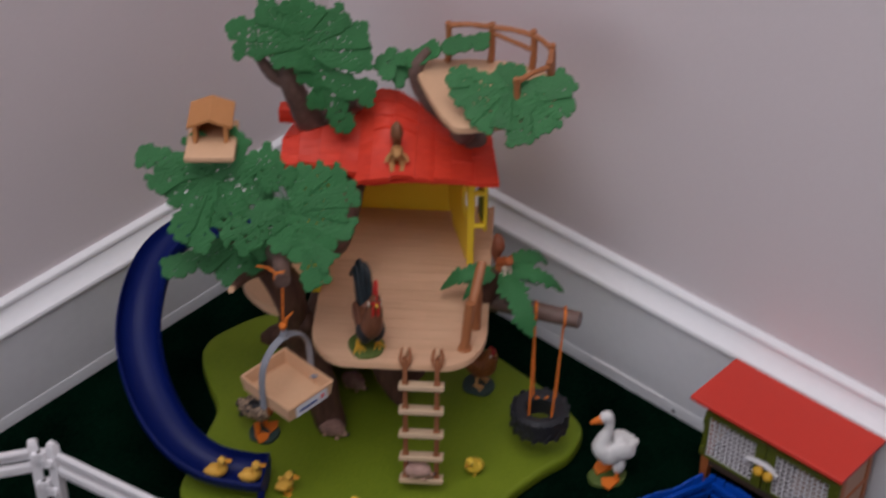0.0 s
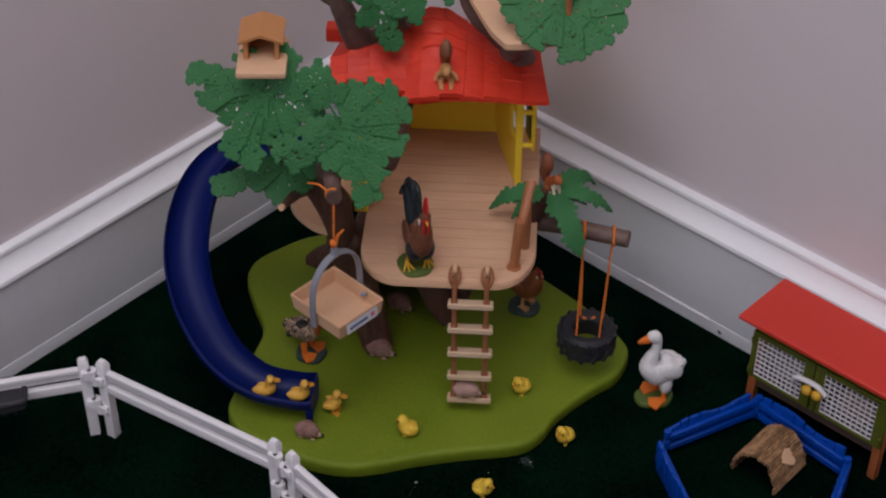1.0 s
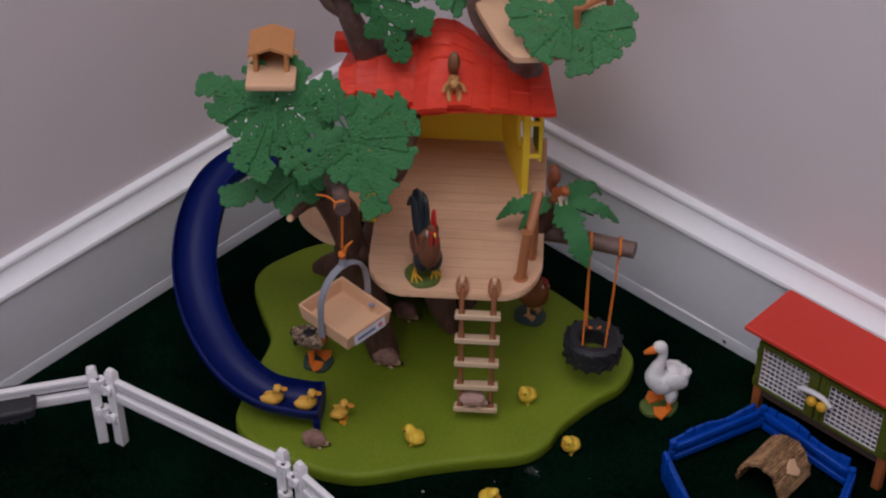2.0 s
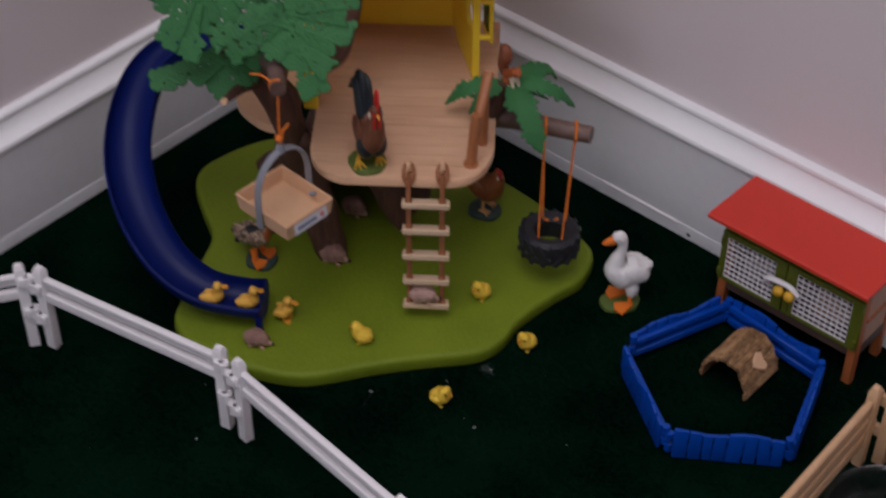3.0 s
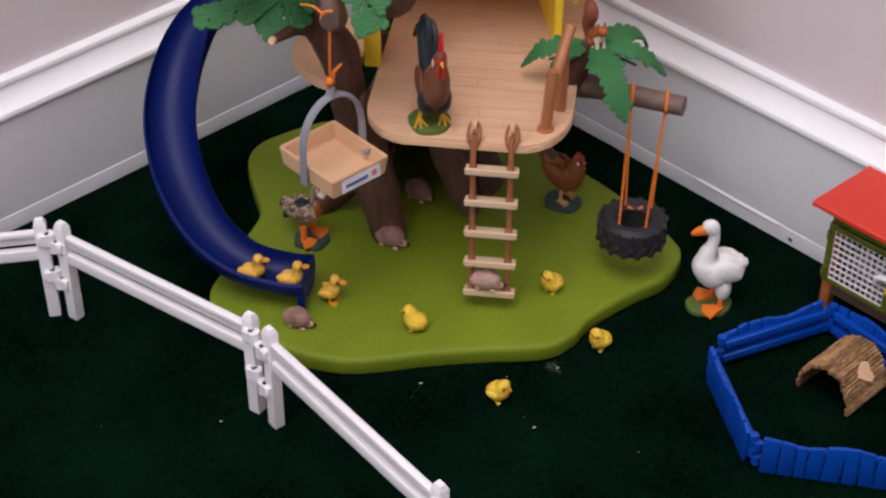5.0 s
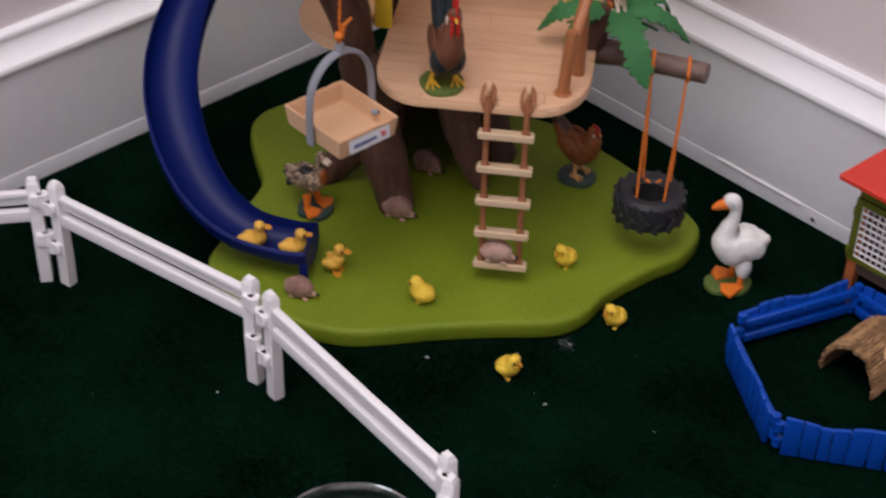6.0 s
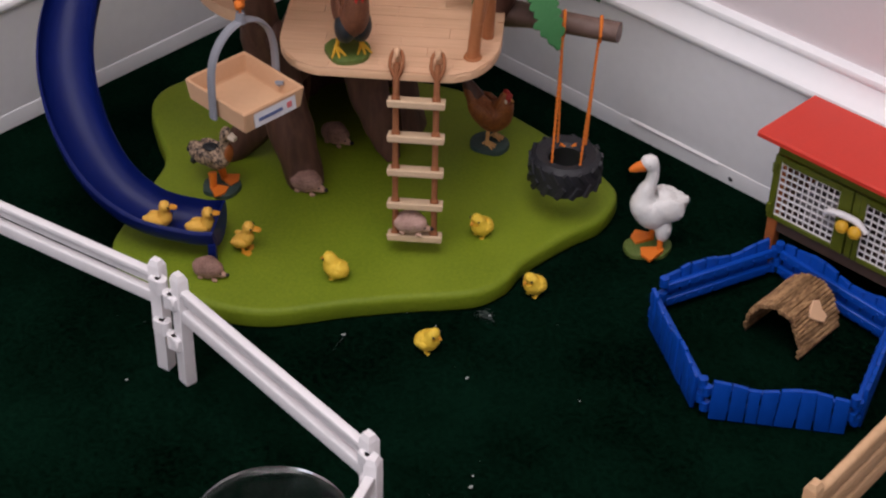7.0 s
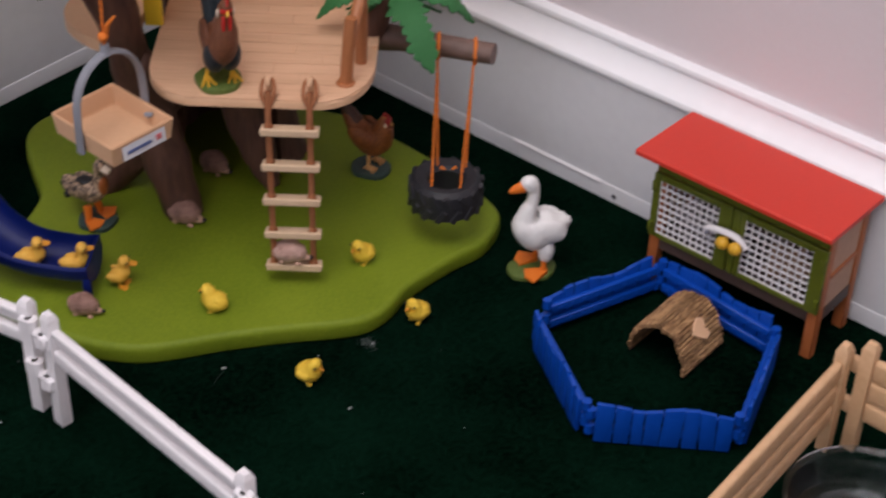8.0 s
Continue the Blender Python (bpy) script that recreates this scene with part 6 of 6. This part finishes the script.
def stick_shelter():
    ob = thing("stick_shelter", pose(0.4897, -0.0934, 0, 0, 0, 0), "small arched brown shelter of twigs inside the blue pen", "shelter")
    n, rnd = 27, random.Random(8)
    for k in range(n):
        g = math.pi * (k + 0.5) / n
        x, z = 0.0185 * math.copysign(abs(math.cos(g)) ** 0.92, math.cos(g)), 0.0016 + 0.0262 * math.sin(g) ** 0.92
        l0, l1 = -0.0195 + rnd.uniform(-0.0012, 0.0012), 0.0195 + rnd.uniform(-0.0012, 0.0012)
        bm = bmesh.new()
        r = 0.0016
        add_tube(bm, [(x, l0, z), (x + rnd.uniform(-.0004, .0004), 0, z + rnd.uniform(-.0005, .0005)), (x, l1, z)], [r, r * 1.08, r], 7, 0, 9, 1, 0.42)
        part("stick", bm, STICKS, ob)
    # added dark shell behind the sticks, so the gaps between them look dark
    bm = bmesh.new()
    arch = []
    for y in (-0.0186, 0.0186):
        for d in (-0.0006, 0.0006):
            arch.append([bm.verts.new(((0.0183 + d) * math.copysign(abs(math.cos(g)) ** 0.92, math.cos(g)), y, 0.0004 + (0.0263 + d) * max(0.0, math.sin(g)) ** 0.92)) for g in [math.pi * k / 24 for k in range(25)]])
    for a, b in ((0, 1), (2, 3), (0, 2), (1, 3)):
        for k in range(24):
            bm.faces.new((arch[a][k], arch[a][k + 1], arch[b][k + 1], arch[b][k]))
    part("lining", bm, BARK, ob, "dark brown inner shell that darkens the gaps between sticks")
    bm = bmesh.new()
    plan = [(0.0070 * a, 0.0070 * b) for a, b in ((0, -1.1), (0.55, -0.55), (1.0, 0.1), (0.75, 0.7), (0.25, 0.65), (0, 0.35), (-0.25, 0.65), (-0.75, 0.7), (-1.0, 0.1), (-0.55, -0.55))]
    add_slab(bm, plan, 0, 0.0020, 0, 0.0004, 1)
    h = part("heart_plate", bm, TAN, ob, "pale heart-shaped plate")
    nz = Vector((0.72, -0.10, 0.68)).normalized()
    nx = Vector((0.2, 1.0, 0.1)).cross(nz).normalized()
    h.matrix_basis = Matrix.Translation(Vector((0.0128, 0.001, 0.0208)) + nz * 0.0012) @ Matrix((nx, nz.cross(nx), nz)).transposed().to_4x4()


stick_shelter()


# ---- rail fences ----
def rail_fence(a, b, material, rails, height, label, category, group):
    """One panel from post to post."""
    a, b = Vector((*a, 0)), Vector((*b, 0))
    d = b - a
    length, ang = d.length, math.atan2(d.y, d.x)
    ob = thing("fence_panel", Matrix.Translation(a) @ Matrix.Rotation(ang, 4, 'Z'), label, category, group)
    for x, s in ((0.0, -1), (length, 1)):
        bm = bmesh.new()
        add_pillow(bm, [(x + a * 0.0038, b * 0.0034) for a, b in ((-1, -1), (1, -1), (1, 1), (-1, 1))], [(0.0004, 0.0), (0.0, 0.001), (0.0, height - 0.0034), (0.0004, height - 0.0028), (0.0020, height)])
        part("post", bm, material, ob)
        for z in (height * 0.40, height * 0.78):
            bm = bmesh.new()
            zz = z + (0.0035 if s > 0 else -0.0015)
            if len(rails) == 3:
                add_box(bm, (x + s * 0.0064, -0.0004, zz), (0.0056, 0.0044, 0.0095), None, 0, 0.0010, 2)
                part("link", bm, material, ob)
                continue
            add_tube(bm, [(x + s * 0.0052, -0.0036, zz - 0.0045), (x + s * 0.0052, -0.0036, zz + 0.0045)], 0.0036, 10)
            add_box(bm, (x + s * 0.0018, -0.0036, zz), (0.0080, 0.0056, 0.0090), None, 0, 0.0010, 1)
            part("link", bm, material, ob)
    for k, (z0, z1) in enumerate(rails):
        bm = bmesh.new()
        if len(rails) == 2 and k == 1:
            add_box(bm, (length / 2, 0.0006, (z0 + z1 - 0.0042) / 2), (length - 0.0076, 0.0026, z1 - z0 - 0.0042), None, 0, 0.0005, 1)
            add_box(bm, (length / 2, 0, z1 - 0.0022), (length - 0.0078, 0.0050, 0.0040), None, 0, 0.0009, 2)
        else:
            add_box(bm, (length / 2, 0, (z0 + z1) / 2), (length - 0.0076, 0.0052, z1 - z0), None, 0, 0.0010 if len(rails) == 2 else 0.0022, 3)
        part("rail", bm, material, ob)
    if len(rails) == 3:
        bm = bmesh.new()
        add_box(bm, (length / 2, 0, 0.0438), (length - 0.0080, 0.0020, 0.0390))
        part("backing", bm, material, ob)
    return ob


W_RAILS = ((0.0465, 0.0548), (0.0583, 0.0683))
WHITE_LABEL = "white plastic two-rail toy fence panel on the carpet"
for a, b in (((0.0116, -0.5327), (0.0957, -0.4060)), ((0.1080, -0.3978), (0.2570, -0.3670)), ((0.2750, -0.3668), (0.4318, -0.3800)), ((0.4445, -0.3900), (0.5020, -0.5330))):
    rail_fence(a, b, WHITE, W_RAILS, 0.077, WHITE_LABEL, "fence", "white fence panels")
T_RAILS = ((0.0225, 0.0355), (0.0372, 0.0502), (0.0520, 0.0650))
TAN_LABEL = "tan wood-coloured three-rail toy fence panel on the carpet"
for a, b in (((0.6008, -0.2545), (0.5963, -0.1070)), ((0.6065, -0.0970), (0.7550, -0.0985)), ((0.6075, -0.4195), (0.6046, -0.2715))):
    rail_fence(a, b, WOOD_TAN, T_RAILS, 0.074, TAN_LABEL, "fence", "tan fence panels")


# ---- clear dishes ----
def dish(x, y, r, label):
    ob = thing("clear_dish", pose(x, y, 0.0004), label, "dish", "clear plastic dishes")
    h = 0.020
    bm = bmesh.new()
    add_lathe(bm, [(r * 0.66, 0.0), (r * 0.80, 0.0), (r * 0.84, 0.0012), (r * 0.915, h - 0.0035), (r * 0.93, h - 0.002), (r, h - 0.0016), (r, h), (r * 0.955, h + 0.0004), (r * 0.90, h - 0.001), (r * 0.885, h - 0.0040), (r * 0.87, h - 0.006),
                   (r * 0.85, h - 0.007), (r * 0.815, 0.0030), (r * 0.78, 0.0016), (r * 0.66, 0.0016)], 64, 0)
    part("wall", bm, CLEAR, ob)
    bm = bmesh.new()
    add_lathe(bm, [(0.0, 0.0), (r * 0.655, 0.0), (r * 0.655, 0.0022), (r * 0.63, 0.0028), (r * 0.60, 0.0022), (r * 0.55, 0.0016), (0.0, 0.0014)], 64, 0)
    bmesh.ops.remove_doubles(bm, verts=bm.verts[:], dist=1e-6)
    part("bottom", bm, CLOUDED, ob, "pale cloudy dish bottom")


dish(0.4018, -0.4183, 0.0402, "shallow round clear plastic dish on the carpet")
dish(0.6415, -0.1490, 0.0420, "shallow round clear plastic dish beside the tan fence")


# ---- grey tray hung on the white fence ----
def grey_tray():
    ob = thing("grey_tray", Matrix.Translation((0.0625, -0.4602, 0.058)) @ Matrix.Rotation(math.atan2(0.1267, 0.0841), 4, 'Z'), "dark grey plastic tray hooked on the white fence", "tray")
    bm = bmesh.new()
    plan = rounded([(-0.030, -0.012), (0.0, -0.013), (0.016, -0.012), (0.019, -0.008), (0.019, 0.008), (0.016, 0.012), (0.0, 0.013), (-0.030, 0.012), (-0.033, 0.0)], 4)
    add_slab(bm, plan, -0.008, 0.000)
    part("tray_body", bm, TRAY_GREY, ob, "dark bottom")
    bm = bmesh.new()
    rim = [Vector((a, b, 0.0)) for a, b in plan]
    add_tube(bm, rim + [rim[0]], 0.0024, 8)
    part("rim", bm, TRAY_GREY, ob)
    bm = bmesh.new()
    rnd = random.Random(3)
    for k in range(9):
        x = rnd.uniform(-0.028, 0.018)
        add_tube(bm, [(x, -0.012, -0.005), (x + rnd.uniform(-.002, .002), -0.0135, -0.007), (x + rnd.uniform(-.004, .004), -0.0145, rnd.uniform(-0.011, -0.008))], [0.0004, 0.0003, 0.0002], 5)
    part("bristle", bm, TRAY_GREY, ob)


# ---- crumbs on the carpet ----
def crumbs():
    bm = bmesh.new()
    rnd = random.Random(12)
    spots = [(0.3083, -0.2789, 1.6), (0.357, -0.207, 1.3), (0.3838, -0.2562, 1.4), (0.4375, -0.3095, 1.3), (0.4422, -0.3158, 1.5), (0.473, -0.303, 1.4), (0.441, -0.226, 0.8), (0.341, -0.236, 0.9), (0.250, -0.390, 0.9)]
    spots += [(rnd.uniform(0.15, 0.62), rnd.uniform(-0.55, -0.10), rnd.uniform(0.22, 0.42)) for _ in range(26)]
    for x, y, s in spots:
        add_blob(bm, (x, y, 0.0003), (0.0010 * s, 0.0006 * s, 0.0005 * s), Matrix.Rotation(rnd.uniform(0, 3), 3, 'Z'), 0, 7, 5, 0.5)
    for k in range(110):
        add_blob(bm, (0.3545 + rnd.gauss(0, 0.0030), -0.2080 + rnd.gauss(0, 0.0022), 0.0001), (0.0005, 0.0003, 0.0003), Matrix.Rotation(rnd.uniform(0, 3), 3, 'Z'), 1, 5, 3, 0.5)
    for x, y, a, ln in ((0.3100, -0.2825, -1.22, 0.005), (0.3125, -0.2900, -1.15, 0.004)):
        e = Vector((math.cos(a), math.sin(a), 0)) * ln
        add_tube(bm, [Vector((x, y, 0.0002)) - e, Vector((x + 0.0006, y, 0.0004)), Vector((x, y, 0.0002)) + e], [0.00008, 0.00014, 0.00008], 4, 1)
    solid("carpet_crumbs", bm, [CRUMB, WISP], Matrix(), "tiny pale crumbs scattered on the dark green carpet", "crumbs", kind="stuff")


crumbs()
grey_tray()
